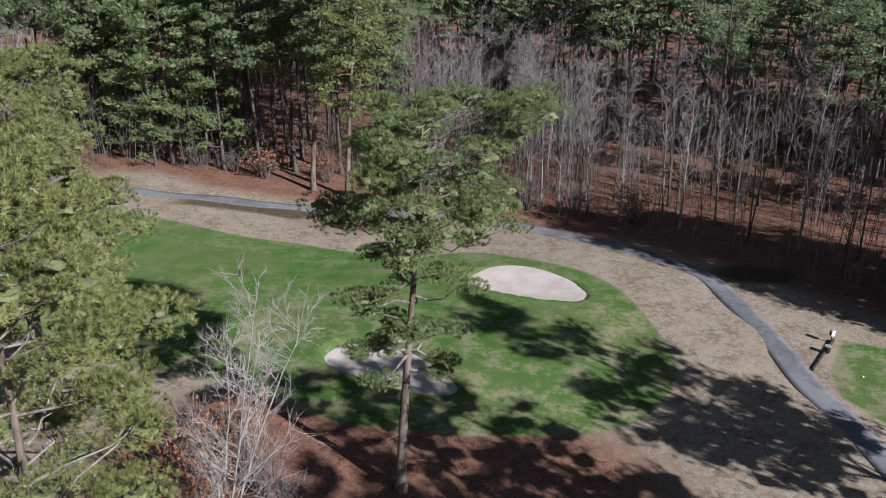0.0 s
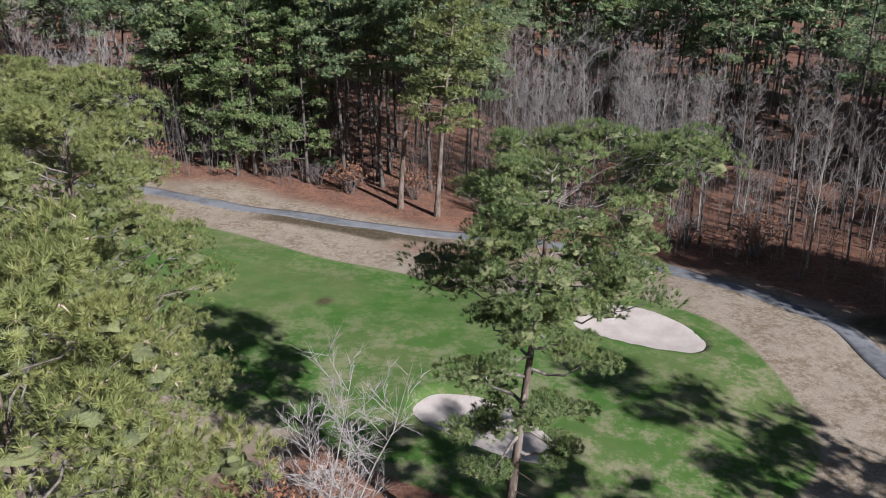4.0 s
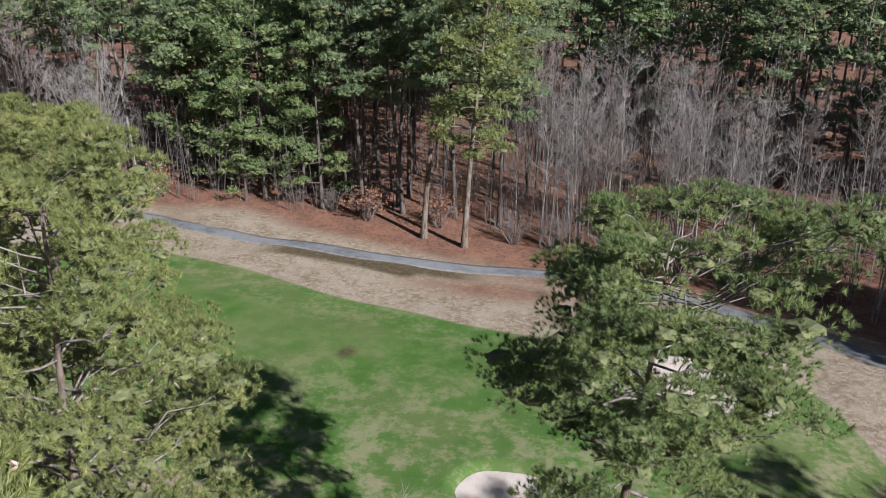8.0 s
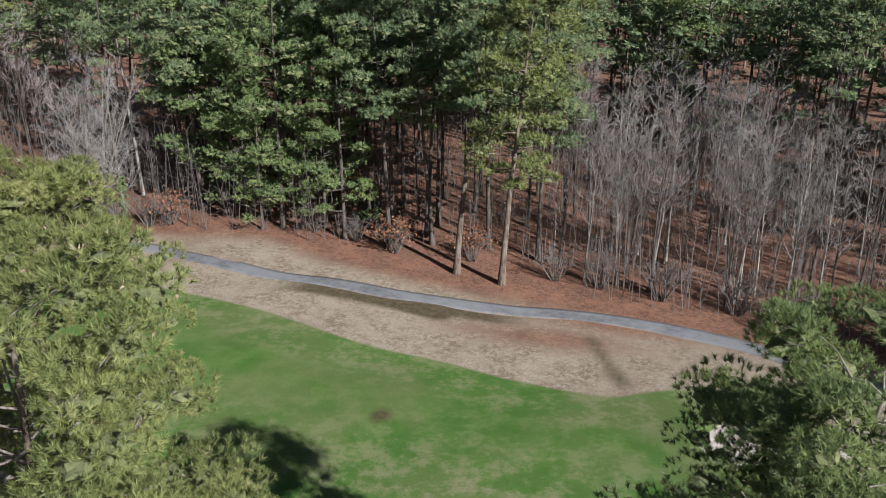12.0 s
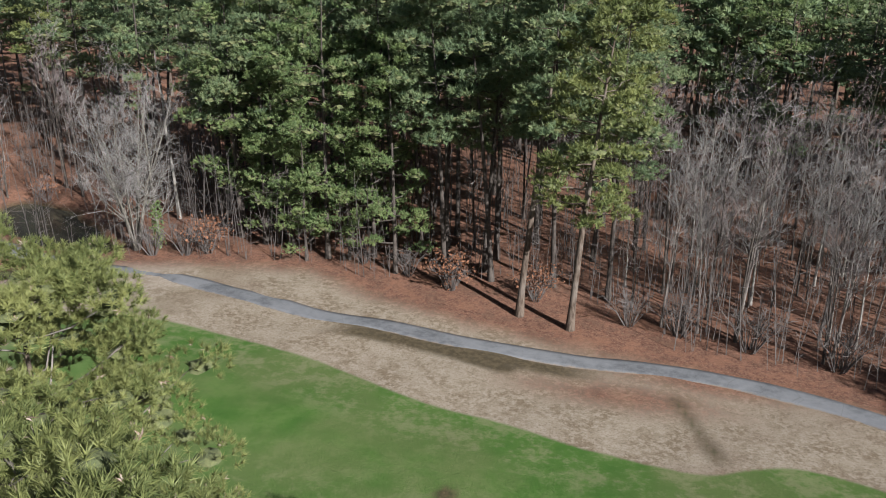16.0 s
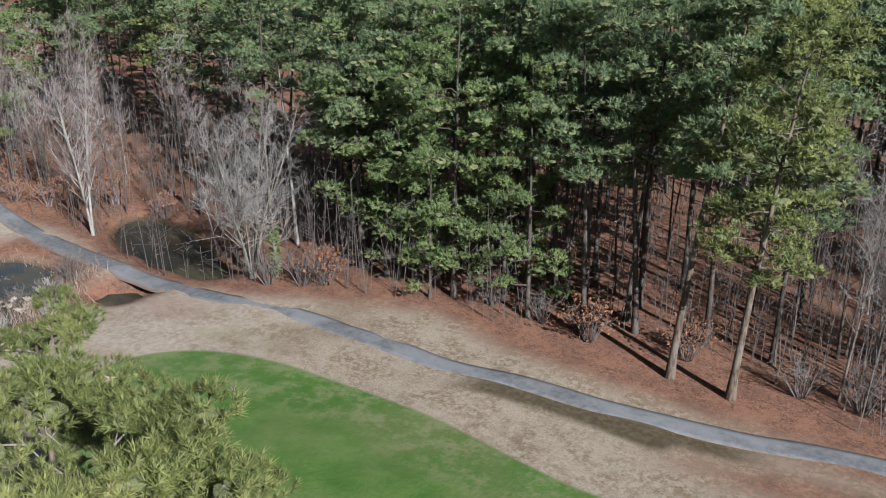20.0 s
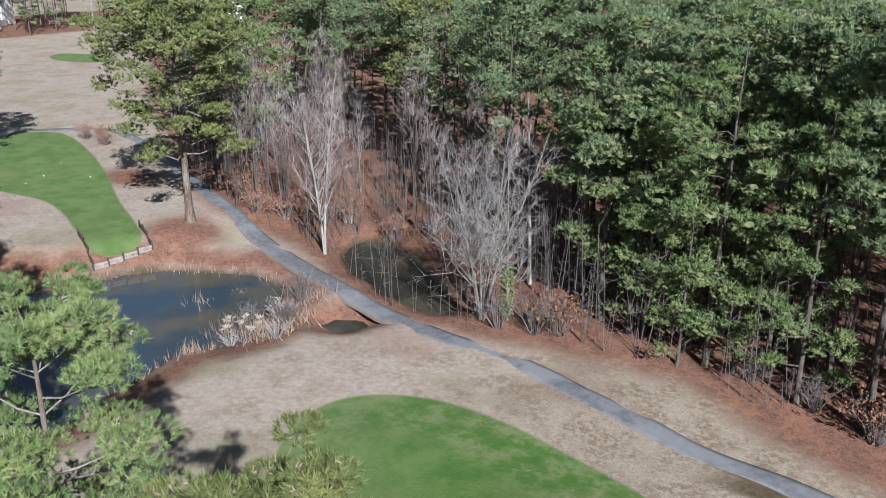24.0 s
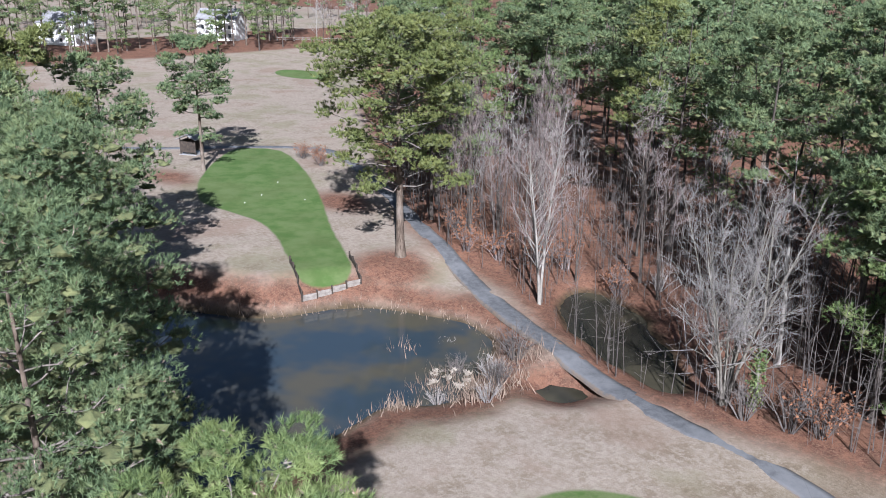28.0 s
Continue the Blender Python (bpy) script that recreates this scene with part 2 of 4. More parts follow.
M_BLACK = plain("black_plastic", (0.015, 0.015, 0.016), (0.03, 0.03, 0.03), 4.0, 0.5, 0.1)
M_PAINT = plain("white_paint", (0.75, 0.75, 0.73), (0.82, 0.82, 0.8), 3.0, 0.5, 0.1)
M_GLASS = plain("window_glass", (0.03, 0.04, 0.05), (0.06, 0.07, 0.08), 1.0, 0.08, 0.02, 0.01, 0.6)


# ---- mesh tools ----
def mesh_of(name, verts, faces, mats, smooth=False, slots=None):
    """A mesh from arrays; all faces have the same number of corners."""
    verts, faces = np.asarray(verts, np.float32), np.asarray(faces, np.int32)
    me = bpy.data.meshes.new(name)
    k = faces.shape[1]
    me.vertices.add(len(verts)), me.loops.add(faces.size), me.polygons.add(len(faces))
    me.vertices.foreach_set("co", verts.ravel())
    me.loops.foreach_set("vertex_index", faces.ravel())
    me.polygons.foreach_set("loop_start", np.arange(0, faces.size, k, dtype=np.int32))
    for m in mats if isinstance(mats, (list, tuple)) else [mats]:
        me.materials.append(m)
    if slots is not None:
        me.polygons.foreach_set("material_index", np.asarray(slots, np.int32))
    me.polygons.foreach_set("use_smooth", np.full(len(faces), smooth))
    me.update(calc_edges=True)
    return me


def under(name, data, parent, label=""):
    ob = new(name, data)
    ob.parent = parent
    return tagged(ob, label)


def part(name, bm, material, parent, label="", smooth=False):
    me = bpy.data.meshes.new(name)
    bm.to_mesh(me)
    bm.free()
    me.materials.append(material)
    for p in me.polygons:
        p.use_smooth = smooth
    return under(name, me, parent, label) if parent is not None else tagged(new(name, me), label)


def empty(name, m, label, category, group="", kind=""):
    ob = new(name)
    ob.empty_display_size = 0.3
    ob.matrix_world = m
    return tagged(ob, label, category, group, kind)


def box(bm, size, at=(0, 0, 0), turn=None, bevel=0.0):
    m = Matrix.Translation(at) @ (turn or Matrix()) @ Matrix.Diagonal((*size, 1))
    made = bmesh.ops.create_cube(bm, size=1, matrix=m)
    if bevel:
        edges = list({e for v in made["verts"] for e in v.link_edges})
        bmesh.ops.bevel(bm, geom=edges, offset=bevel, segments=1, affect="EDGES")
    return bm


def rod(bm, a, b, r0, r1=None, sides=8):
    a, b = Vector(a), Vector(b)
    m = Matrix.Translation((a + b) / 2) @ (b - a).to_track_quat("Z", "Y").to_matrix().to_4x4()
    bmesh.ops.create_cone(bm, segments=sides, radius1=r0, radius2=r1 if r1 is not None else r0, depth=(b - a).length, cap_ends=True, matrix=m)
    return bm


def unit(v):
    return v / np.maximum(np.linalg.norm(v, axis=-1, keepdims=True), 1e-9)


def loft(points, radii, sides):
    """One tube along a line of points, closed at its tip."""
    points, radii = np.asarray(points, float), np.asarray(radii, float)
    along = unit(np.gradient(points, axis=0))
    side = unit(np.cross(along, [0.31, 0.9, 0.17]))
    up = np.cross(along, side)
    a = np.linspace(0, 2 * np.pi, sides, endpoint=False)
    ring = side[:, None] * np.cos(a)[None, :, None] + up[:, None] * np.sin(a)[None, :, None]
    v = (points[:, None] + ring * radii[:, None, None]).reshape(-1, 3)
    n = len(points)
    i, j = np.meshgrid(np.arange(n - 1), np.arange(sides), indexing="ij")
    f = np.stack([i * sides + j, i * sides + (j + 1) % sides, (i + 1) * sides + (j + 1) % sides, (i + 1) * sides + j], -1).reshape(-1, 4)
    return v, f


def tubes(p0, p1, r0, r1, sides=3):
    """Many short tubes at once, as quads."""
    p0, p1, r0, r1 = (np.asarray(a, float) for a in (p0, p1, r0, r1))
    along = unit(p1 - p0)
    side = unit(np.cross(along, np.where(np.abs(along[:, 2:]) > 0.9, [[1.0, 0, 0]], [[0, 0, 1.0]])))
    up = np.cross(along, side)
    a = np.linspace(0, 2 * np.pi, sides, endpoint=False)
    ring = side[:, None] * np.cos(a)[None, :, None] + up[:, None] * np.sin(a)[None, :, None]
    v = np.stack([p0[:, None] + ring * r0[:, None, None], p1[:, None] + ring * r1[:, None, None]], 1)
    j = np.arange(sides)
    f = np.stack([j, (j + 1) % sides, sides + (j + 1) % sides, sides + j], -1)
    f = (np.arange(len(p0)) * 2 * sides)[:, None, None] + f[None]
    return v.reshape(-1, 3), f.reshape(-1, 4)


def join(*pieces):
    vs, fs, base = [], [], 0
    for v, f in pieces:
        vs.append(v), fs.append(f + base)
        base += len(v)
    return np.concatenate(vs), np.concatenate(fs)


# ---- the plan: outlines in metres ----
PATH_LINE = [(27.7, 37.7), (25.8, 45.4), (24.1, 52.9), (23.1, 56.6), (22.5, 60.9), (21.7, 65.5), (20.6, 70.3), (19.1, 75.1), (15.0, 79.2), (10.3, 82.4), (3.8, 86.6), (-1.8, 88.7), (-6.2, 89.5), (-10.7, 89.6), (-15.3, 89.2), (-19.9, 89.2), (-25.0, 89.4), (-30.7, 90.1), (-35.7, 90.0), (-40.9, 91.2), (-46.1, 92.3), (-50.3, 93.2), (-54.4, 93.5), (-58.6, 93.6), (-63.4, 94.2), (-67.6, 95.2), (-72.5, 96.7), (-78.7, 98.5), (-85.6, 100.7), (-93.2, 103.4), (-99.7, 105.7), (-105.7, 108.2), (-113.5, 111.4), (-121.9, 114.8), (-130.1, 117.7), (-141.4, 120.9), (-147.2, 119.5), (-154.9, 112.4), (-162.3, 102.2), (-173.7, 89.6)]
GREEN = [(-58.7, 81.7), (-55.2, 84.6), (-52.2, 85.7), (-47.4, 85.7), (-42.6, 85.0), (-37.5, 84.1), (-32.9, 82.9), (-28.4, 81.1), (-24.6, 79.8), (-19.5, 79.2), (-14.5, 77.7), (-9.9, 77.1), (-6.7, 76.5), (-3.8, 78.4), (-0.2, 79.1), (5.1, 77.1), (9.4, 74.4), (11.8, 70.9), (13.5, 65.5), (14.6, 60.4), (14.5, 56.0), (12.0, 51.5), (9.3, 49.4), (6.5, 48.7), (0.7, 48.1), (-5.9, 48.0), (-10.5, 49.6), (-18.0, 53.1), (-28.0, 54.9), (-40.5, 60.9), (-50.3, 66.2), (-54.8, 70.6), (-59.1, 77.1)]
BUNKER_A = [(-1.7, 72.0), (0.1, 74.3), (2.9, 75.4), (6.4, 73.7), (8.5, 70.9), (9.0, 69.0), (7.8, 67.5), (4.9, 67.6), (1.8, 68.5), (-0.7, 69.7)]
BUNKER_B = [(-10.9, 56.8), (-9.7, 58.9), (-7.4, 59.2), (-5.0, 58.5), (-2.4, 56.6), (-0.3, 53.7), (-0.7, 52.3), (-3.1, 52.3), (-5.5, 53.1), (-8.5, 54.5), (-10.1, 55.4)]
POND = [(-104.9, 75.2), (-103.0, 77.7), (-99.0, 80.2), (-96.5, 81.8), (-94.7, 85.0), (-94.3, 87.8), (-92.0, 91.5), (-89.6, 93.1), (-86.5, 94.5), (-83.6, 96.2), (-80.3, 95.9), (-77.6, 94.8), (-74.9, 90.1), (-72.7, 87.0), (-72.7, 84.7), (-73.8, 83.0), (-75.5, 81.5), (-74.9, 78.4), (-74.2, 76.2), (-74.3, 73.7), (-72.6, 70.4), (-73.2, 64.9), (-81.7, 61.5), (-96.0, 64.2), (-103.9, 70.4)]
PUDDLE = [(-70.0, 91.4), (-69.7, 92.4), (-69.9, 93.3), (-68.8, 93.7), (-67.9, 94.5), (-67.1, 94.2), (-66.1, 93.5), (-66.7, 92.6), (-66.9, 91.5), (-68.3, 90.8)]
CREEK = [(-80.0, 105.0), (-77.6, 103.4), (-75.5, 101.6), (-72.6, 101.2), (-70.3, 99.6), (-67.1, 99.3), (-63.6, 98.3), (-61.8, 99.5), (-62.9, 101.4), (-65.2, 103.0), (-67.0, 105.6), (-70.6, 106.9), (-73.0, 109.8), (-76.1, 110.2), (-80.0, 111.4), (-82.1, 109.4)]
TEE = [(-96.7, 86.9), (-102.1, 89.0), (-109.9, 92.2), (-115.8, 93.6), (-122.6, 92.8), (-128.0, 91.6), (-136.5, 95.2), (-144.6, 100.8), (-153.2, 108.4), (-155.3, 112.5), (-149.3, 116.3), (-135.3, 111.7), (-120.6, 105.1), (-109.6, 99.1), (-101.8, 95.7), (-94.8, 92.4)]
TEE_NEAR = [(25.1, 58.8), (27.5, 64.1), (41.5, 58.6), (39.6, 47.5), (27.6, 50.4), (24.7, 55.5)]
EDGE = [(-376.5, 323.0), (-235.6, 197.7), (-170.5, 149.0), (-129.9, 123.5), (-106.2, 108.8), (-95.7, 105.4), (-86.0, 105.2), (-78.2, 102.0), (-66.9, 96.8), (-57.8, 96.8), (-49.0, 99.1), (-40.3, 101.0), (-33.7, 98.3),
        (-21.1, 95.9), (-13.1, 94.5), (-7.7, 93.8), (5.0, 91.0), (13.5, 87.1), (20.5, 82.3), (26.5, 77.0), (32.5, 71.8), (44.5, 62.7), (79.5, 40.6), (398.9, -0.0)]


def distance_in(x, y, outline):
    """Signed distance to a closed outline: positive inside."""
    x, y = np.asarray(x, float), np.asarray(y, float)
    best, inside = np.full(x.shape, 1e9), np.zeros(x.shape, bool)
    for (ax, ay), (bx, by) in zip(outline, outline[1:] + outline[:1]):
        dx, dy = bx - ax, by - ay
        s = np.clip(((x - ax) * dx + (y - ay) * dy) / (dx * dx + dy * dy), 0, 1)
        best = np.minimum(best, np.hypot(x - ax - s * dx, y - ay - s * dy))
        if dy:
            cross = (ay > y) != (by > y)
            inside ^= cross & (x < ax + (y - ay) * dx / dy)
    return np.where(inside, best, -best)


def distance_to(x, y, line):
    x, y = np.asarray(x, float), np.asarray(y, float)
    best = np.full(x.shape, 1e9)
    for (ax, ay), (bx, by) in zip(line, line[1:]):
        dx, dy = bx - ax, by - ay
        s = np.clip(((x - ax) * dx + (y - ay) * dy) / (dx * dx + dy * dy), 0, 1)
        best = np.minimum(best, np.hypot(x - ax - s * dx, y - ay - s * dy))
    return best


def smooth(v, lo, hi):
    t = np.clip((np.asarray(v, float) - lo) / (hi - lo), 0, 1)
    return t * t * (3 - 2 * t)


def rounded(outline, times=2):
    """Chaikin's corner cutting, so that outlines run in curves."""
    for _ in range(times):
        nxt = []
        for (ax, ay), (bx, by) in zip(outline, outline[1:] + outline[:1]):
            nxt += [(0.75 * ax + 0.25 * bx, 0.75 * ay + 0.25 * by), (0.25 * ax + 0.75 * bx, 0.25 * ay + 0.75 * by)]
        outline = nxt
    return outline


GREEN, BUNKER_A, BUNKER_B, POND, TEE, CREEK = (rounded(o) for o in (GREEN, BUNKER_A, BUNKER_B, POND, TEE, CREEK))
WATER_Z = -1.1
EDGE_X, EDGE_Y = np.array(EDGE).T


def edge_depth(x, y):
    """How far a place lies beyond the forest's edge."""
    return np.asarray(y, float) - np.interp(x, EDGE_X, EDGE_Y)


SWELL = [(-1.4, 70.0, 0.03), (8.7, 67.9, -0.02), (-10.0, 57.7, -0.01), (14.2, 59.4, -0.31), (24.1, 69.1, -0.31), (18.4, 77.2, -0.87), (0.4, 86.0, -1.66), (-7.4, 90.8, -1.84), (-11.0, 91.9, -1.18), (-8.3, 80.7, -0.68), (-21.1, 95.5, -0.78), (-16.8, 94.1, -0.86), (-31.5, 100.3, -1.08), (-37.9, 92.0, -0.08), (-42.2, 90.4, 0.16), (-39.6, 100.7, 0.68), (-20.9, 69.5, 0.11), (-31.2, 76.8, 0.15), (-35.0, 73.6, 0.17), (-22.4, 65.4, -0.12), (-58.2, 97.0, 0.77), (-56.4, 98.2, 0.35), (-73.2, 96.7, 0.08), (-78.5, 100.5, -0.01), (-67.1, 93.8, 0.19), (-80.7, 104.9, -0.54)]    # rises and hollows: x, y, height


def swell(x, y):
    top, low = np.zeros(x.shape), np.full(x.shape, 0.12)
    for ax, ay, dz in SWELL:
        w = np.exp(-((x - ax) ** 2 + (y - ay) ** 2) / 200.0)
        top, low = top + w * dz, low + w
    return top / low


def height(x, y):
    """The lie of the land."""
    x, y = np.asarray(x, float), np.asarray(y, float)
    z = 0.12 * np.sin(x * 0.11 + 1.0) * np.cos(y * 0.09) + 0.05 * np.sin(x * 0.5) * np.sin(y * 0.43 + 2)
    z += 0.35 * smooth(distance_in(x, y, GREEN), 0, 8)
    z += swell(x, y)
    z += 1.5 * smooth(-x, 88, 98) + 2.0 * smooth(-x, 230, 320)
    z += 0.02 * np.clip(edge_depth(x, y), 0, 60) * smooth(x, -60, -40)
    for outline, deep in ((POND, 1.3), (CREEK, 0.8), (PUDDLE, 0.4)):
        d = distance_in(x, y, outline)
        z = np.where(d > 0, WATER_Z - np.minimum(d * 0.35, deep), WATER_Z + (z - WATER_Z) * np.clip(-d / (5.0 if deep > 1 else 3.0), 0, 1) ** 0.7)
    for outline in (BUNKER_A, BUNKER_B):
        z = z - np.clip(distance_in(x, y, outline) * 0.8 + 0.15, 0, 0.75)
    return z


def ground_z(x, y):
    return float(height(np.array([x]), np.array([y]))[0])


# ---- ground ----
def spaced(*runs):
    out = [np.arange(a, b, s) for a, b, s in runs]
    return np.concatenate(out + [[runs[-1][1]]])


far_steps = np.array([3000, 2000, 1400, 1000, 750, 560])
gx = np.concatenate([-far_steps, spaced((-440, -135, 4.0), (-135, -20, 0.75), (-20, 18, 0.42), (18, 60, 0.8), (60, 200, 6.0)), far_steps[::-1] * 0.8])
gy = np.concatenate([-far_steps * 0.8, spaced((-120, 20, 5.0), (20, 48, 0.8), (48, 78, 0.42), (78, 118, 0.75), (118, 170, 1.6), (170, 380, 6.0)), far_steps[::-1]])
X, Y = np.meshgrid(gx, gy, indexing="ij")
X, Y = X.ravel(), Y.ravel()
Z = height(X, Y)
turf_d = np.maximum(np.maximum(distance_in(X, Y, GREEN), distance_in(X, Y, TEE)), distance_in(X, Y, TEE_NEAR))
turf_d = np.maximum(turf_d, np.maximum(6.5 - np.hypot((X + 226.5) * 0.55, Y - 169), 0.12 - distance_to(X, Y, [(-8.5, 85.7), (-5.8, 78.5)])))
path_d = distance_to(X, Y, PATH_LINE)
leaf_d = np.maximum.reduce([
    np.minimum(edge_depth(X, Y) + 2.6 + 1.8 * smooth(X, -50, -25), 260 - edge_depth(X, Y)),
    np.where(X < -50, 2.4 - np.abs(distance_in(X, Y, POND) + 2.2), -9),
    3.2 - np.hypot((X + 5) * 0.3, Y - 89.5) * 1.2, 1.8 - np.hypot((X + 12) * 0.3, Y - 85.0), 4.5 - np.hypot(X + 95.2, Y - 96.8), 4.5 - np.hypot(X + 68.5, Y - 92.2), 3.5 - np.hypot((X + 117.3) * 0.6, Y - 105.8), 3.0 - np.hypot((X + 143) * 0.5, Y - 94.6),
    8.5 - np.hypot((X + 4) * 0.55, Y - 43) + 1.0, 6 - np.hypot(X + 14, Y - 46),
    np.where(X < -250, 24 - np.abs(X + 308 - 0.05 * (Y - 166)) * 0.8, -9)])
wet_d = np.maximum.reduce([
    np.minimum(1.1 - np.abs(path_d - 1.6), 3.0 - np.abs((X + 24.5) * 0.3)) - 20 * (Y > np.interp(X, [p[0] for p in PATH_LINE][::-1], [p[1] for p in PATH_LINE][::-1])),
    np.maximum(distance_in(X, Y, POND), distance_in(X, Y, CREEK)) + 0.5,
    1.1 - np.hypot((X + 20.9) * 1.3, Y - 70.1) * 1.2, 0.35 - distance_to(X, Y, [(-8.5, 85.7), (-5.8, 78.5)]) * 0.8, 1.3 - distance_to(X, Y, [(-32.4, 88.5), (-26.5, 88.0), (-20.6, 86.5)]) * 1.3, 2.0 - np.hypot((X - 23.5) * 0.5, Y - 75.9)])
thin_d = np.maximum(smooth(8 - distance_in(X, Y, GREEN), 0, 5) * smooth(-distance_in(X, Y, GREEN) + 30, 0, 20), 0.34 + 0.3 * smooth(75 - Y, 0, 10)) * (0.4 + 0.6 * smooth(66 - Y, -10, 12)) * (1 - 0.75 * (X < -85))
nx, ny = len(gx), len(gy)
I, J = np.meshgrid(np.arange(nx - 1), np.arange(ny - 1), indexing="ij")
quads = np.stack([I * ny + J, (I + 1) * ny + J, (I + 1) * ny + J + 1, I * ny + J + 1], -1).reshape(-1, 4)
zone = np.where(distance_in(X, Y, GREEN) > 0, 1, np.where(np.maximum(distance_in(X, Y, TEE), distance_in(X, Y, TEE_NEAR)) > 0, 2, 0))[quads].min(1)


def ground_sheet(name, chosen, label, category):
    used = np.unique(quads[chosen])
    again = np.zeros(len(X), np.int32)
    again[used] = np.arange(len(used))
    me = mesh_of(name, np.stack([X, Y, Z], -1)[used], again[quads[chosen]], M_GROUND, True)
    for key, values in (("pale", smooth(-X, 42, 62)), ("turf", turf_d), ("leaf", leaf_d), ("wet", wet_d), ("thin", thin_d)):
        me.attributes.new(key, "FLOAT", "POINT").data.foreach_set("value", np.clip(values[used], -20, 20).astype(np.float32))
    return tagged(new(name, me), label, category, kind="structure")


ground_sheet("ground", zone == 0, "dormant tan winter grass with brown leaf litter under trees", "ground")
ground_sheet("putting_green", zone == 1, "mown green golf turf with thin tan patches", "golf green")
ground_sheet("tee_turf", zone == 2, "short green turf of the tee boxes", "tee box")


def spline(line, step):
    """Evenly spaced points on a smooth curve through a line of points."""
    p = np.array(line, float)
    p = np.concatenate([[2 * p[0] - p[1]], p, [2 * p[-1] - p[-2]]])
    out = []
    for i in range(1, len(p) - 2):
        n = max(2, int(np.linalg.norm(p[i + 1] - p[i]) / step))
        t = np.linspace(0, 1, n, endpoint=False)[:, None]
        out.append(0.5 * (2 * p[i] + (p[i + 1] - p[i - 1]) * t + (2 * p[i - 1] - 5 * p[i] + 4 * p[i + 1] - p[i + 2]) * t ** 2 + (3 * p[i] - p[i - 1] - 3 * p[i + 1] + p[i + 2]) * t ** 3))
    return np.concatenate(out + [p[-2:-1]])


def build_path():
    mid = spline(PATH_LINE, 0.6)
    rng = np.random.default_rng(5)
    away = unit(np.gradient(mid, axis=0))[:, ::-1] * [-1, 1]
    n, across = len(mid), np.array([-1.0, -0.93, -0.5, 0, 0.5, 0.93, 1.0])
    half = 1.08 + 0.05 * np.interp(np.arange(n), np.arange(0, n + 8, 4), rng.normal(0, 1, len(np.arange(0, n + 8, 4))))
    v = mid[:, None] + away[:, None] * across[None, :, None] * half[:, None, None]
    z = height(v[..., 0], v[..., 1])
    bed = np.convolve(np.pad(z.max(1), 8, mode="edge"), np.full(17, 1 / 17), mode="valid")
    z = np.maximum(bed, z.max(1) - 0.03)[:, None] + np.array([-0.35, 0.0, 0.025, 0.035, 0.025, 0.0, -0.35])
    k = len(across)
    i, j = np.meshgrid(np.arange(n - 1), np.arange(k - 1), indexing="ij")
    f = np.stack([i * k + j, (i + 1) * k + j, (i + 1) * k + j + 1, i * k + j + 1], -1).reshape(-1, 4)
    me = mesh_of("cart_path", np.concatenate([v, z[..., None]], -1).reshape(-1, 3), f[:, ::-1], M_PATH, True)
    me.attributes.new("edge", "FLOAT", "POINT").data.foreach_set("value", np.tile(np.abs(across), n).astype(np.float32))
    tagged(new("cart_path", me), "winding blue-grey asphalt golf cart path with worn edges", "cart path", kind="structure")


build_path()


def filled(name, outline, z_of, material, label, category, grow=0.0, rings=7):
    """A sheet that fills an outline, in rings towards its middle."""
    o = np.array(outline)
    c = o.mean(0)
    s = np.concatenate([[1.0 + grow], np.linspace(1.0, 0.0, rings)])
    v = c + (o - c)[None] * s[:, None, None]
    v = v.reshape(-1, 2)
    z = z_of(v[:, 0], v[:, 1])
    n, k = len(s), len(o)
    i, j = np.meshgrid(np.arange(n - 1), np.arange(k), indexing="ij")
    f = np.stack([i * k + j, i * k + (j + 1) % k, (i + 1) * k + (j + 1) % k, (i + 1) * k + j], -1).reshape(-1, 4)
    me = mesh_of(name, np.concatenate([v, z[:, None]], -1), f, material, True)
    return tagged(new(name, me), label, category, kind="structure")


for n_sand, o in enumerate((BUNKER_A, BUNKER_B)):
    base = float(np.mean([ground_z(*p) for p in o])) + 0.05
    filled("sand_bunker", o, lambda x, y, o=o, base=base: base - 0.17 - 0.22 * smooth(distance_in(x, y, o), 0.2, 2.2) + 0.03 * np.sin(x * 1.7) * np.sin(y * 1.3),
           M_SAND, "pale raked sand in a golf bunker with a grass lip", "sand bunker", 0.03)
filled("pond", POND, lambda x, y: np.full(x.shape, WATER_Z), M_WATER, "dark still pond water with brown shallows", "pond", 0.06)
filled("creek_pool", CREEK, lambda x, y: np.full(x.shape, WATER_Z), M_CREEK, "dark shaded pool under bare trees", "pond", 0.03)
filled("puddle", PUDDLE, lambda x, y: np.full(x.shape, WATER_Z + 0.02), M_CREEK, "small murky pool beside the cart path", "pool", 0.05)


# ---- trees ----
def foliage(centres, axes, count, length, width, wide, rng):
    """Needle tufts: blades that fan out from each centre, their flats turned to the tuft's axis."""
    d = unit(axes[:, None] + wide * rng.normal(0, 1, (len(axes), count, 3)))
    side = unit(np.cross(d, axes[:, None] + 0.8 * rng.normal(0, 1, d.shape)))
    ln = length * rng.uniform(0.65, 1.15, d.shape[:2] + (1,))
    c = centres[:, None] + d * ln * 0.05
    v = np.stack([c - side * width * 0.5, c + side * width * 0.5, c + d * ln], 2).reshape(-1, 3)
    return v, np.arange(len(v)).reshape(-1, 3)


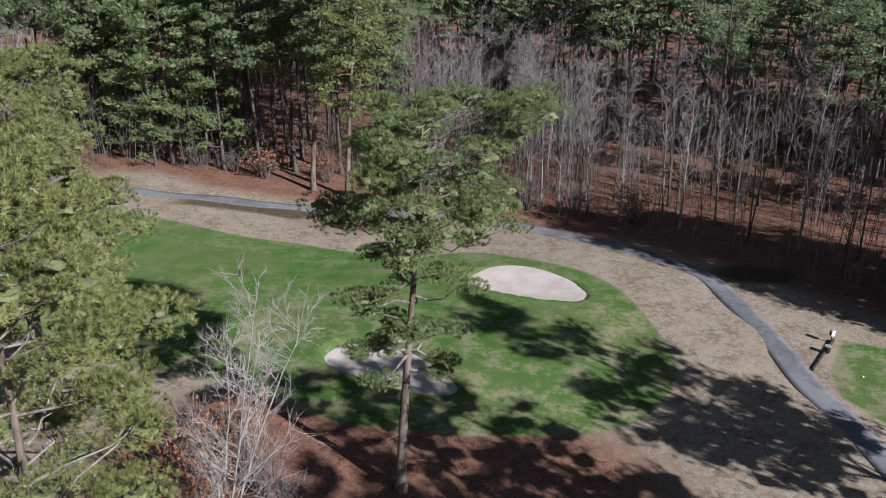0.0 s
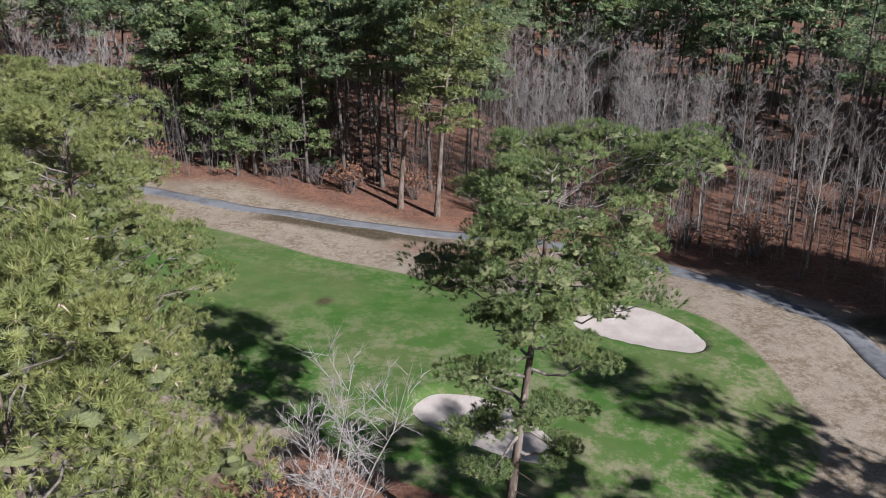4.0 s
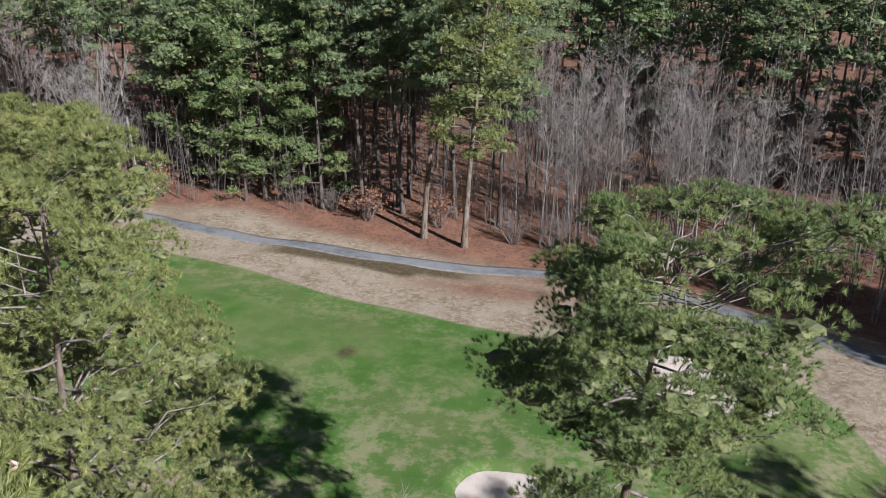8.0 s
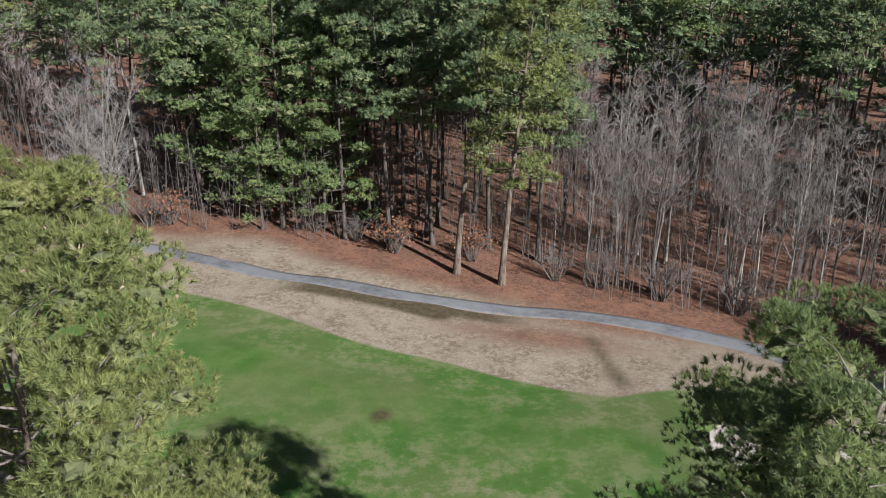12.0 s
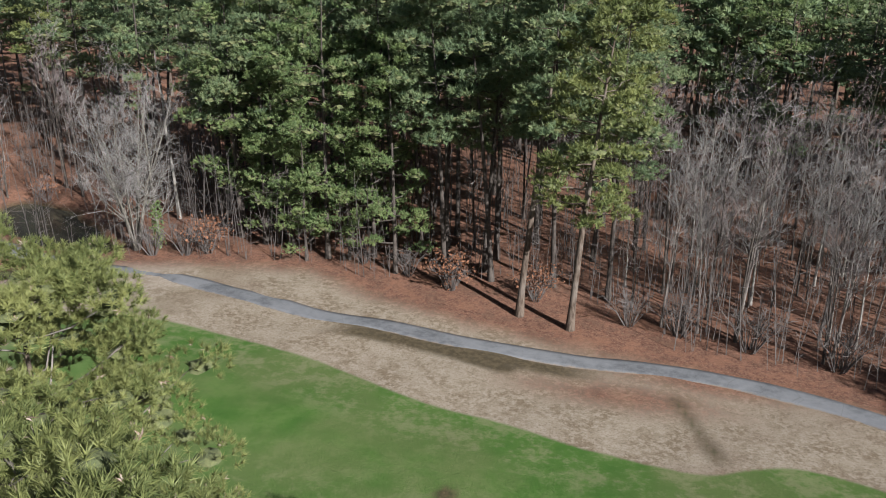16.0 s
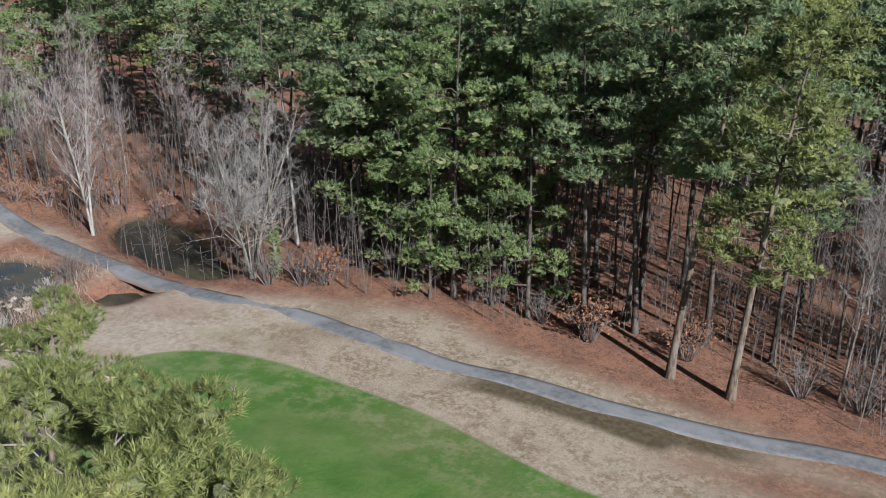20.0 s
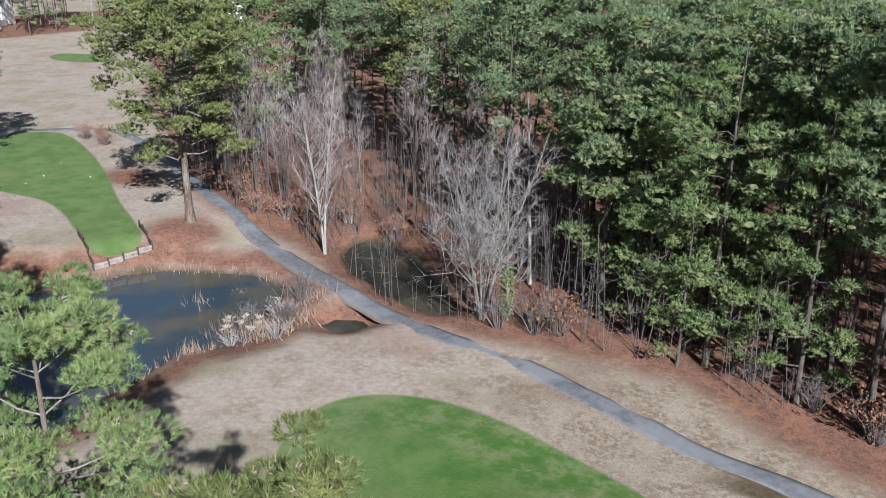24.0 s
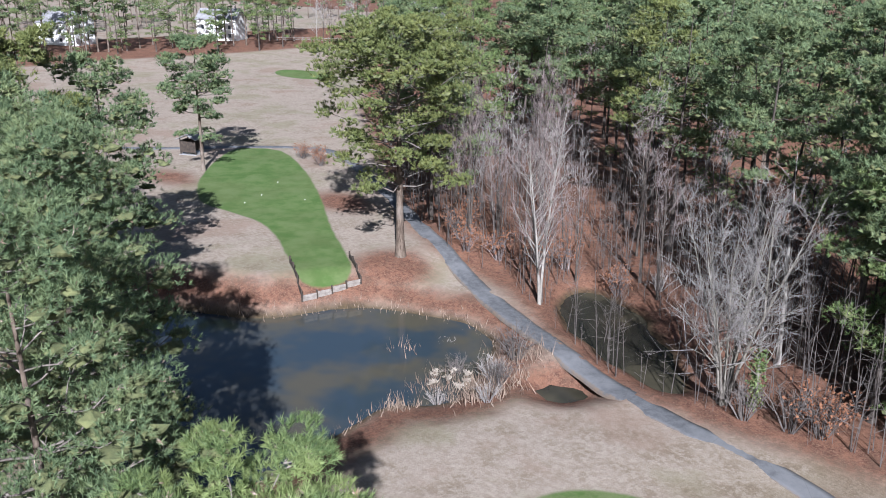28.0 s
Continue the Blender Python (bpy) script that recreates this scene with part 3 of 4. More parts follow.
def tufts_of(centres, axes, count, length, width, rng):
    """Needle tufts: blades that fan out round each shoot's axis, like a soft brush."""
    flat = rng.normal(0, 1, (len(axes), count, 3))
    flat = unit(flat - (flat * axes[:, None]).sum(-1, keepdims=True) * axes[:, None])
    tilt = rng.uniform(0.35, 1.4, flat.shape[:2] + (1,))
    d = axes[:, None] * np.cos(tilt) + flat * np.sin(tilt)
    side = unit(np.cross(d, axes[:, None] + 0.25 * rng.normal(0, 1, d.shape)))
    ln = length * rng.uniform(0.7, 1.15, d.shape[:2] + (1,))
    c = centres[:, None] + axes[:, None] * rng.uniform(-0.4, 0.2, d.shape[:2] + (1,)) * length
    v = np.stack([c - side * width * 0.5, c + side * width * 0.5, c + d * ln], 2)
    return v.reshape(-1, 3), np.arange(v.size // 3).reshape(-1, 3)


def ball(level):
    bm = bmesh.new()
    bmesh.ops.create_icosphere(bm, subdivisions=level, radius=1.0)
    v = np.array([x.co[:] for x in bm.verts])
    f = np.array([[x.index for x in p.verts] for p in bm.faces])
    bm.free()
    return v, f


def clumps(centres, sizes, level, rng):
    """The dense hearts added inside the needle pads: lumpy mounds, flat below."""
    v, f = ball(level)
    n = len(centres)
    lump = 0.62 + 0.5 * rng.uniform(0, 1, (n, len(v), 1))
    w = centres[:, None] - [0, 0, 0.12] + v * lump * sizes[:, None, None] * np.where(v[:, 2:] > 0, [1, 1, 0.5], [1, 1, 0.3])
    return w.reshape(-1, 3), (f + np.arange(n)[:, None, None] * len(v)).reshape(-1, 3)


def slivers(p0, p1, r0, rng):
    """Fine twigs: two crossed slivers each."""
    d = unit(p1 - p0)
    a = unit(np.cross(d, rng.normal(0, 1, d.shape)))
    b = np.cross(d, a)
    w = r0[:, None] * 1.15
    v = np.stack([p0 - a * w, p0 + a * w, p1, p0 - b * w, p0 + b * w, p1], 1).reshape(-1, 3)
    return v, np.arange(len(v)).reshape(-1, 3)


def pine_arrays(seed, tall, bare, reach, limbs, pads, tufts, blades, length, width, lean=(0, 0), thick=0.24, profile="oval", stubs=6, pad=1.0, sides=10, skew=0.0, shell=0.72, heart=(0.42, 1), flat=0.55, gap=0.0):
    """Trunk, boughs and needles of a pine that stands at the origin, as arrays."""
    rng = np.random.default_rng(seed)
    u = np.linspace(0, 1, 14)
    wob = np.cumsum(rng.normal(0, 0.05, (14, 2)), 0) * u[:, None]
    line = np.stack([lean[0] * u ** 1.2 + wob[:, 0], lean[1] * u ** 1.2 + wob[:, 1], u * tall * 0.97 - 0.3 * (u == 0)], -1)
    rad = thick * (1 - 0.86 * u) + thick * 0.45 * np.exp(-u * 40)
    trunk = loft(line, rad, sides)
    at = lambda z: np.stack([np.interp(z, line[:, 2], line[:, k]) for k in range(3)], -1)
    h = bare + (tall - bare) * (np.sort(rng.uniform(0, 1, limbs)) ** (0.62 if profile == "umbrella" else 0.85))
    if profile == "storeyed":
        tier = rng.uniform(0, 1, limbs)
        h = bare + (tall - bare) * np.sort(np.where(tier < 0.44, rng.uniform(0.76, 0.99, limbs), np.where(tier < 0.74, rng.uniform(0.52, 0.70, limbs), rng.uniform(0.0, 0.5, limbs))))
    h[-3:] = tall * np.array([0.94, 0.96, 0.975])
    q = (h - bare) / (tall - bare)
    shape = {"storeyed": ([0, 0.1, 0.3, 0.46, 0.52, 0.6, 0.7, 0.75, 0.8, 0.88, 0.95, 1], [0.4, 0.62, 0.72, 0.6, 0.95, 1.05, 0.95, 0.85, 1.0, 0.95, 0.7, 0.35]),
             "umbrella": ([0, 0.12, 0.3, 0.42, 0.55, 0.72, 0.88, 1], [0.75, 0.85, 0.66, 0.95, 1.0, 1.0, 0.8, 0.4]),
             "cone": ([0, 0.1, 0.4, 0.8, 1], [0.8, 1.0, 0.85, 0.45, 0.12]),
             "mound": ([0, 0.2, 0.5, 0.75, 0.9, 1], [0.95, 1.0, 0.95, 0.78, 0.55, 0.28]),
             "oval": ([0, 0.15, 0.4, 0.65, 0.85, 1], [0.5, 0.82, 1.0, 0.92, 0.66, 0.25])}[profile]
    r = reach * np.interp(q, *shape) * rng.uniform(0.78, 1.06, limbs)
    az = np.arange(limbs) * 2.39996 + rng.normal(0, 0.3, limbs)
    r = r * (1 + skew * np.cos(az) * (smooth(q, 0.7, 0.78) if profile == "storeyed" else smooth(q, 0.3, 0.6)))
    rise = np.interp(q, [0, 0.5, 1], [-0.12, 0.16, {"umbrella": 0.4, "storeyed": 0.25}.get(profile, 0.7)]) + rng.normal(0, 0.1, limbs)
    out = np.stack([np.cos(az), np.sin(az), rise], -1)
    a0 = at(h)
    cr = np.interp(h, line[:, 2], rad)
    k = 4
    segs, owner, pc, pa = [], [], [], []
    s = np.linspace(0, 1, k + 1)
    curve = a0[:, None] + out[:, None] * (r[:, None] * s)[..., None]
    curve[..., 2] += (0.16 * r[:, None]) * (s ** 2 - 0.35 * s)
    curve[:, 1:-1] += rng.normal(0, 0.05, (limbs, k - 1, 3)) * r[:, None, None]
    lr = np.clip(cr * 0.55, 0.03, 0.12)[:, None] * (1 - 0.8 * s)
    ids = np.arange(limbs)
    for i in range(k):
        segs.append((curve[:, i], curve[:, i + 1], lr[:, i], lr[:, i + 1]))
        owner.append(ids)
    # side boughs, each with a pad of needles
    for m in range(pads):
        w = np.full(limbs, 1.0) if m == 0 else rng.uniform(0.3, 0.97, limbs)
        base = np.stack([[np.interp(wi, s, curve[i, :, c]) for c in range(3)] for i, wi in enumerate(w)])
        turn = az + rng.uniform(0.45, 1.15, limbs) * rng.choice([-1, 1], limbs) * (m > 0)
        ln = (0.04 + 0.26 * (m > 0)) * r * rng.uniform(0.5, 1.2, limbs)
        end = base + np.stack([np.cos(turn), np.sin(turn), rng.uniform(0.05, 0.45, limbs)], -1) * ln[:, None]
        segs.append((base, end, np.full(limbs, 0.03), np.full(limbs, 0.014)))
        owner.append(ids)
        pc.append(end), pa.append(np.stack([np.cos(turn) * 0.45, np.sin(turn) * 0.45, np.full(limbs, 0.8)], -1))
    pc, pa = np.concatenate(pc), np.concatenate(pa)
    size = pad * (0.45 + 0.15 * np.clip(np.tile(r, pads), 0, 5)) * rng.uniform(0.8, 1.2, len(pc))
    if gap:
        keep = rng.uniform(0, 1, len(pc)) > gap
        pc, pa, size = pc[keep], pa[keep], size[keep]
    off = unit(rng.normal(0, 1, (len(pc), tufts, 3)) + [0, 0, 0.8]) * rng.uniform(shell, 1, (len(pc), tufts, 1)) ** 0.5
    tc = pc[:, None] + off * size[:, None, None] * [1.0, 1.0, flat]
    ta = unit(pa[:, None] * 0.5 + off * [0.8, 0.8, 0.6] + [0, 0, 0.35] + rng.normal(0, 0.15, tc.shape))
    if stubs:
        hz, za, ln = rng.uniform(0.25, 1.0, stubs) * bare, rng.uniform(0, 6.28, stubs), rng.uniform(0.5, 1.8, stubs)
        b0 = at(hz)
        segs.append((b0, b0 + np.stack([np.cos(za), np.sin(za), rng.uniform(-0.3, 0.3, stubs)], -1) * ln[:, None], np.full(stubs, 0.035), np.full(stubs, 0.012)))
        owner.append(np.full(stubs, -1))
    segs = [np.concatenate(c) for c in zip(*segs)]
    leaves = tufts_of(tc.reshape(-1, 3), ta.reshape(-1, 3), blades, length, width, rng)
    slots = np.zeros(len(leaves[1]), int)
    # slot 1 is the hearts' colour, darkened for shade between the needles
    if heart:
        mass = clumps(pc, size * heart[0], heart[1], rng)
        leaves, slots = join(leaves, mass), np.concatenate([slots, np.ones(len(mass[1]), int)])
    return trunk, segs, np.concatenate(owner), (*leaves, slots)


def cones(leaves, share, rng):
    """Dry cones and dead shoots scattered through a crown."""
    c = leaves[0][::3]
    c = c[rng.integers(0, len(c), share)]
    return foliage(c, unit(rng.normal(0, 1, c.shape) + [0, 0, 0.5]), 5, 0.17, 0.05, 0.9, rng)


def pine_data(material, *args, bough=None, stem=None, near=False, **kw):
    """The same as meshes: trunk, branchwork, crown."""
    trunk, segs, owner, leaves = pine_arrays(*args, **kw)
    if not near:
        n = args[4] * 4
        segs = [c[:n] for c in segs]
    rows = [("trunk", mesh_of("trunk", *trunk, stem or M_BARK_PINE, True), ""), ("branchwork", mesh_of("branchwork", *tubes(*segs, 4 if near else 3), bough or M_BARK_PINE, True), "stuff"),
            ("crown", mesh_of("crown", *leaves[:2], [material, M_INNER_SHADE], slots=leaves[2]), "")]
    if near:
        rows.append(("cone_scatter", mesh_of("cone_scatter", *cones(leaves, 420, np.random.default_rng(args[0])), M_CONE), "stuff"))
    return rows


def hero_pine_data(material, *args, **kw):
    """A pine whose limbs are parts of their own."""
    trunk, segs, owner, leaves = pine_arrays(*args, **kw)
    rows = [("trunk", mesh_of("trunk", *trunk, M_BARK_PINE, True), "")]
    for i in sorted(set(owner.tolist()) - {-1}):
        rows.append(("limb", mesh_of("limb", *tubes(*(c[owner == i] for c in segs), 5), M_BOUGH, True), ""))
    stub = owner == -1
    rows += [("dead_stub", mesh_of("dead_stub", *tubes(*(c[[j]] for c in segs), 5), M_BARK_PINE, True), "") for j in np.nonzero(stub)[0]]
    return rows + [("crown", mesh_of("crown", *leaves[:2], [material, M_INNER_SHADE], slots=leaves[2]), ""), ("cone_scatter", mesh_of("cone_scatter", *cones(leaves, 160, np.random.default_rng(args[0])), M_CONE), "stuff")]


def stand(kind, parts, at, turn, scale, label, category, group="", sink=0.0):
    """A tree at its place: an empty at the foot with its parts."""
    root = empty(kind, Matrix.LocRotScale((at[0], at[1], ground_z(*at) - sink), Euler((0, 0, turn)), (scale, scale, scale)), label, category, group)
    for nm, me, sort in parts:
        tagged(under(nm, me, root), kind=sort)
    return root


def bare_arrays(seed, tall, stems, reach, limbs, subs, twigs, thick=0.16, fork=0.25, upright=1.2, twig_r=0.018, tilts=(0.12, 0.42), lean=None):
    """A leafless tree: stems, limbs and a haze of twigs."""
    rng = np.random.default_rng(seed)
    trunks, branch, owner, tw = [], [], [], []
    for st in range(stems):
        u = np.linspace(0, 1, 11)
        az = rng.uniform(0, 6.28) if stems < 4 else st * 2.4 + rng.normal(0, 0.3)
        tilt = (0.05 if stems == 1 else rng.uniform(*tilts)) * tall
        t = tall * (1 if st == 0 else rng.uniform(0.72, 1.0))
        wob = np.cumsum(rng.normal(0, 0.10, (11, 2)), 0) * u[:, None]
        line = np.stack([np.cos(az) * (tilt * u ** 1.2 + 0.25 * (stems > 3)) + wob[:, 0], np.sin(az) * (tilt * u ** 1.2 + 0.25 * (stems > 3)) + wob[:, 1], u * t - 0.25 * (u == 0)], -1)
        if lean:
            line[:, 0] += lean[0] * u ** 1.1
            line[:, 1] += lean[1] * u ** 1.1
        rad = thick * (1 - 0.9 * u) + 0.35 * thick * np.exp(-u * 30)
        trunks.append(loft(line, rad, 7))
        q = fork + (0.98 - fork) * rng.uniform(0, 1, limbs) ** 0.9
        a0 = np.stack([np.interp(q, u, line[:, c]) for c in range(3)], -1)
        la = rng.uniform(0, 6.28, limbs)
        ln = reach * (1.08 - 0.7 * q) * rng.uniform(0.55, 1.15, limbs)
        d = unit(np.stack([np.cos(la), np.sin(la), rng.normal(upright, 0.35, limbs)], -1))
        mid = a0 + d * ln[:, None] * 0.5 + rng.normal(0, 0.06, (limbs, 3)) * ln[:, None]
        end = mid + unit(d + [0, 0, 0.35]) * ln[:, None] * 0.5
        lr = np.maximum(np.interp(q, u, rad) * 0.55, twig_r * 2.2)
        ids = np.arange(limbs) + st * limbs
        branch += [(a0, mid, lr, lr * 0.6), (mid, end, lr * 0.6, lr * 0.2)]
        owner += [ids, ids]
        for _ in range(subs):
            w = rng.uniform(0.2, 1.0, limbs)[:, None]
            b0 = np.where(w < 0.5, a0 + (mid - a0) * w * 2, mid + (end - mid) * (w * 2 - 1))
            sd = unit(d + rng.normal(0, 0.7, (limbs, 3)) + [0, 0, 0.3])
            sl = ln * rng.uniform(0.25, 0.6, limbs)
            b1 = b0 + sd * sl[:, None]
            tw.append((b0, b1, np.maximum(lr * 0.45, twig_r * 1.7), np.full(limbs, twig_r * 0.6)))
            for _ in range(twigs):
                c0 = b0 + (b1 - b0) * rng.uniform(0.2, 1.0, limbs)[:, None]
                td = unit(sd + rng.normal(0, 0.6, (limbs, 3)) + [0, 0, 0.35])
                tw.append((c0, c0 + td * (sl * rng.uniform(0.4, 0.9, limbs))[:, None], np.full(limbs, twig_r), np.full(limbs, twig_r * 0.4)))
    return trunks, [np.concatenate(c) for c in zip(*branch)], np.concatenate(owner), [np.concatenate(c) for c in zip(*tw)]


def bare_data(bark_mat, twig_mat, *args, split=False, **kw):
    trunks, branch, owner, tw = bare_arrays(*args, **kw)
    rows = [("trunk" if len(trunks) == 1 else "stem", mesh_of("trunk", *t, bark_mat, True), "") for t in trunks]
    if split:
        rows += [("limb", mesh_of("limb", *tubes(*(c[owner == i] for c in branch), 4), bark_mat, True), "") for i in sorted(set(owner.tolist()))]
    else:
        rows.append(("branchwork", mesh_of("branchwork", *tubes(*branch, 3), bark_mat, True), "stuff"))
    return rows + [("twig_haze", mesh_of("twig_haze", *slivers(*tw[:3], np.random.default_rng(args[0])), twig_mat), "stuff")]


# near pines, seen from above
NEAR = "tall loblolly pine with sunlit yellow-green needle tufts"
near_rows = [
    # x, y, tall, bare, reach, limbs, profile, lean, seed, pads, tufts
    (-10.4, 22.6, 24.2, 4.0, 4.6, 68, "mound", (0.2, 0), 12, 3, 32),
    (-19.2, 37.6, 23.5, 4.0, 5.0, 72, "mound", (0, 0.3), 13, 3, 32),
    (-25.9, 47.2, 22.0, 4.0, 4.7, 64, "mound", (0.3, 0), 14, 3, 32),
    (-31.8, 51.6, 21.4, 8.0, 2.8, 30, "mound", (0, 0), 21, 3, 30),
    (-42.1, 52.7, 21.2, 6.0, 3.5, 52, "mound", (0, 0.3), 15, 3, 34),
]
hero = hero_pine_data(M_NEEDLE_HERO, 11, 21.3, 7.6, 4.35, 84, 3, 58, 26, 0.2, 0.021, lean=(1.3, 0.4), thick=0.3, profile="storeyed", stubs=7, pad=0.95, skew=0.35, heart=(0.42, 2), flat=0.38, gap=0.2)
stand("loblolly_pine", hero, (-2.7, 42.5), 0.0, 1.0, "tall umbrella-crowned loblolly pine on bare trunk beside a bunker", "pine tree", "pines beside the green")
for x, y, tall, low, reach, limbs, prof, lean, seed, pads, tufts in near_rows:
    data = pine_data(M_NEEDLE_BRIGHT if seed == 15 else M_NEEDLE_NEAR, seed, tall, low, reach, limbs, pads, tufts + 16, 28, 0.21, 0.021, bough=M_BOUGH, near=True, lean=lean, thick=0.3, profile=prof, pad=0.95, heart=(0.4, 2), flat=0.5)
    stand("loblolly_pine", data, (x, y), 0.0, 1.0, NEAR, "pine tree", "pines beside the green")
bank_kinds = [pine_data(M_NEEDLE_FOREST if i else M_NEEDLE_NEAR, 30 + i, 24.0, 3.0, 4.9, 54, 4, 16, 10, 0.42, 0.085, bough=M_BOUGH, thick=0.28, profile="mound", pad=1.15, heart=(0.5, 1)) for i in range(2)]
bank_near = pine_data(M_NEEDLE_FOREST, 36, 24.0, 2.0, 4.7, 70, 4, 26, 16, 0.27, 0.036, bough=M_BOUGH, near=True, thick=0.28, profile="mound", pad=1.2, heart=(0.46, 1))
for n, (x, y, tall) in enumerate(((-57.2, 53.3, 23.2), (-68.0, 57.9, 23.6), (-76.4, 59.4, 23.4), (-72, 49, 25), (-86, 60, 23.5), (-96, 62, 23), (-104.5, 73.0, 23.0), (-113, 65, 23), (-102, 66, 24), (-105, 60, 22))):
    stand("loblolly_pine", bank_near if n < 3 else bank_kinds[1 if n % 3 != 2 else 0], (x, y), 0.7 * n, tall / 24, "dark green pine on the pond bank", "pine tree", "pines on the pond bank")

# forest pines
forest_kinds = [pine_data((M_NEEDLE_FOREST, M_NEEDLE_FOREST, M_NEEDLE_FOREST, M_NEEDLE_BRIGHT, M_NEEDLE_OLIVE, M_NEEDLE_BRIGHT)[i], 40 + i, 25.0, (9.5, 12, 13, 4.5, 9, 2.0)[i], (4.2, 3.7, 4.3, 4.6, 3.9, 4.0)[i],
                          (30, 28, 28, 34, 34, 36)[i], 4, 14, 12, 0.38, 0.07, lean=((0.3, 1.6, 2.4, 0, 1.8, 0)[i], 0.3), thick=0.24,
                          profile=("oval", "oval", "umbrella", "oval", "oval", "cone")[i], sides=8, pad=1.1, flat=0.4, heart=(0.4, 1), gap=0.1, stem=M_BARK_DARK, bough=M_BARK_DARK) for i in range(6)]
bare_kinds = [bare_data((M_BARK_GREY, M_BARK_DARK, M_BARK_PALE, M_BARK_DARK)[i], (M_TWIG, M_TWIG_RED, M_TWIG, M_TWIG_PALE)[i], 70 + i, 16.0, (1, 2, 1, 1)[i], 4.2, (26, 16, 26, 26)[i], 4, 4, thick=0.12, fork=0.3, tilts=(0.03, 0.12), upright=1.2, twig_r=0.012) for i in range(4)]

rng = np.random.default_rng(3)
taken = []


def free_place(x, y, gap):
    if any((x - a) ** 2 + (y - b) ** 2 < gap * gap for a, b in taken):
        return False
    taken.append((x, y))
    return True


def forest_pine(x, y, kind, tall, label="tall forest pine with a bare trunk and high crown", turn=None):
    taken.append((x, y))
    return stand("forest_pine", forest_kinds[kind], (x, y), float(rng.uniform(0, 6.28)) if turn is None else turn, tall / 25.0, label, "pine tree", "forest pines")


# pines at the forest's edge that stand out
edge_kinds = [pine_data((M_NEEDLE_FOREST, M_NEEDLE_OLIVE)[i], 48 + i, (26.5, 25.5)[i], (13.5, 8.5)[i], (3.6, 4.0)[i], (30, 46)[i], 4, 15, 11, 0.4, 0.085, lean=((2.4, 1.8)[i], 0.3), thick=0.3, profile=("umbrella", "oval")[i], pad=1.1, flat=0.42, heart=(0.4, 1), stem=M_BARK_PINE) for i in range(2)]
for x, y, k, text in ((-21.0, 95.5, 0, "tall edge pine with a pale grey leaning trunk"), (-16.7, 94.2, 1, "tall edge pine with olive needles and a leaning trunk")):
    taken.append((x, y))
    stand("forest_pine", edge_kinds[k], (x, y), 0.0, 1.0, text, "pine tree", "forest pines")
for x, y, k, tall in ((-50, 104, 0, 24), (-47, 103, 2, 25), (-53, 106.5, 1, 24), (-44, 108, 0, 26), (-40, 107, 2, 26), (-34, 103.5, 1, 25), (-29, 103, 0, 26), (-25.5, 103, 2, 26)):
    forest_pine(x, y, k, tall)
for x, y, k, tall in ((-40.1, 101.7, 3, 25), (-36.0, 103.0, 5, 22), (-28.2, 99.1, 1, 25), (-32.2, 105.9, 1, 26), (-44.5, 103.5, 5, 21), (-24.5, 101.2, 2, 26), (-25.0, 106.0, 0, 26), (-29.8, 110.5, 0, 26), (-36.4, 107.9, 3, 26),
                      (-19.1, 101.7, 1, 26), (-14.2, 100.6, 0, 24), (-22.0, 111.1, 0, 27), (-16.2, 108.3, 4, 25), (-104.4, 109.8, 0, 23), (-108.7, 114.4, 3, 24), (-50.3, 105.3, 3, 23), (-49.3, 110.3, 3, 25),
                      (-45.9, 103.6, 5, 20), (-48.0, 106.5, 5, 22), (-42.9, 104.6, 5, 23), (-52.0, 108.5, 5, 19), (-41.8, 100.6, 5, 15), (-38.0, 101.8, 5, 14)):
    forest_pine(x, y, k, tall)
stand("forest_pine", pine_data(M_NEEDLE_OLIVE, 33, 22.6, 6.2, 7.4, 70, 4, 26, 12, 0.36, 0.075, thick=0.46, profile="umbrella", bough=M_BOUGH, flat=0.42), (-96.6, 99.1), 0.5, 1.0, "broad pine with a thick straight trunk beside the cart path", "pine tree")
stand("forest_pine", pine_data(M_NEEDLE_FOREST, 34, 18.0, 3.8, 4.4, 44, 4, 20, 12, 0.38, 0.085, thick=0.3, profile="umbrella", bough=M_BOUGH, flat=0.45), (-143.6, 99.9), 0.5, 1.0, "lone open-crowned pine beside the tee", "pine tree")
stand("bare_tree", bare_data(M_BARK_ASH, M_TWIG, 82, 16.5, 10, 5.2, 18, 5, 5, split=True, thick=0.13, fork=0.2, upright=1.0, twig_r=0.007, tilts=(0.06, 0.4)), (-58.1, 98.4), 0.4, 1.0, "large pale many-stemmed leafless tree by the path", "bare tree")
ivied = stand("bare_tree", bare_data(M_BARK_ASH, M_TWIG, 83, 15.0, 1, 4.2, 30, 4, 4, split=True, thick=0.15, fork=0.14, upright=0.9, twig_r=0.008), (-56.2, 99.4), 0.4, 1.0, "pale leafless tree with ivy round its trunk", "bare tree")
ivy_rng = np.random.default_rng(8)
ivy_at = np.stack([ivy_rng.normal(0, 0.22, 260), ivy_rng.normal(0, 0.22, 260), ivy_rng.uniform(0.1, 4.6, 260)], -1)
tagged(under("ivy", mesh_of("ivy", *foliage(ivy_at, unit(ivy_at * [1, 1, 0] + [0, 0, 0.3]), 4, 0.24, 0.16, 0.8, ivy_rng), M_NEEDLE_BRIGHT), ivied, "green climbing ivy leaves"), kind="stuff")
stand("bare_tree", bare_data(M_BARK_PALE, M_TWIG_RED, 91, 18.5, 3, 5.2, 26, 4, 4, split=True, thick=0.15, fork=0.18, upright=1.5, tilts=(0.05, 0.18), twig_r=0.010), (-80.6, 103.2), 0.0, 1.0, "pale-barked leafless tree beside the cart path", "bare tree")
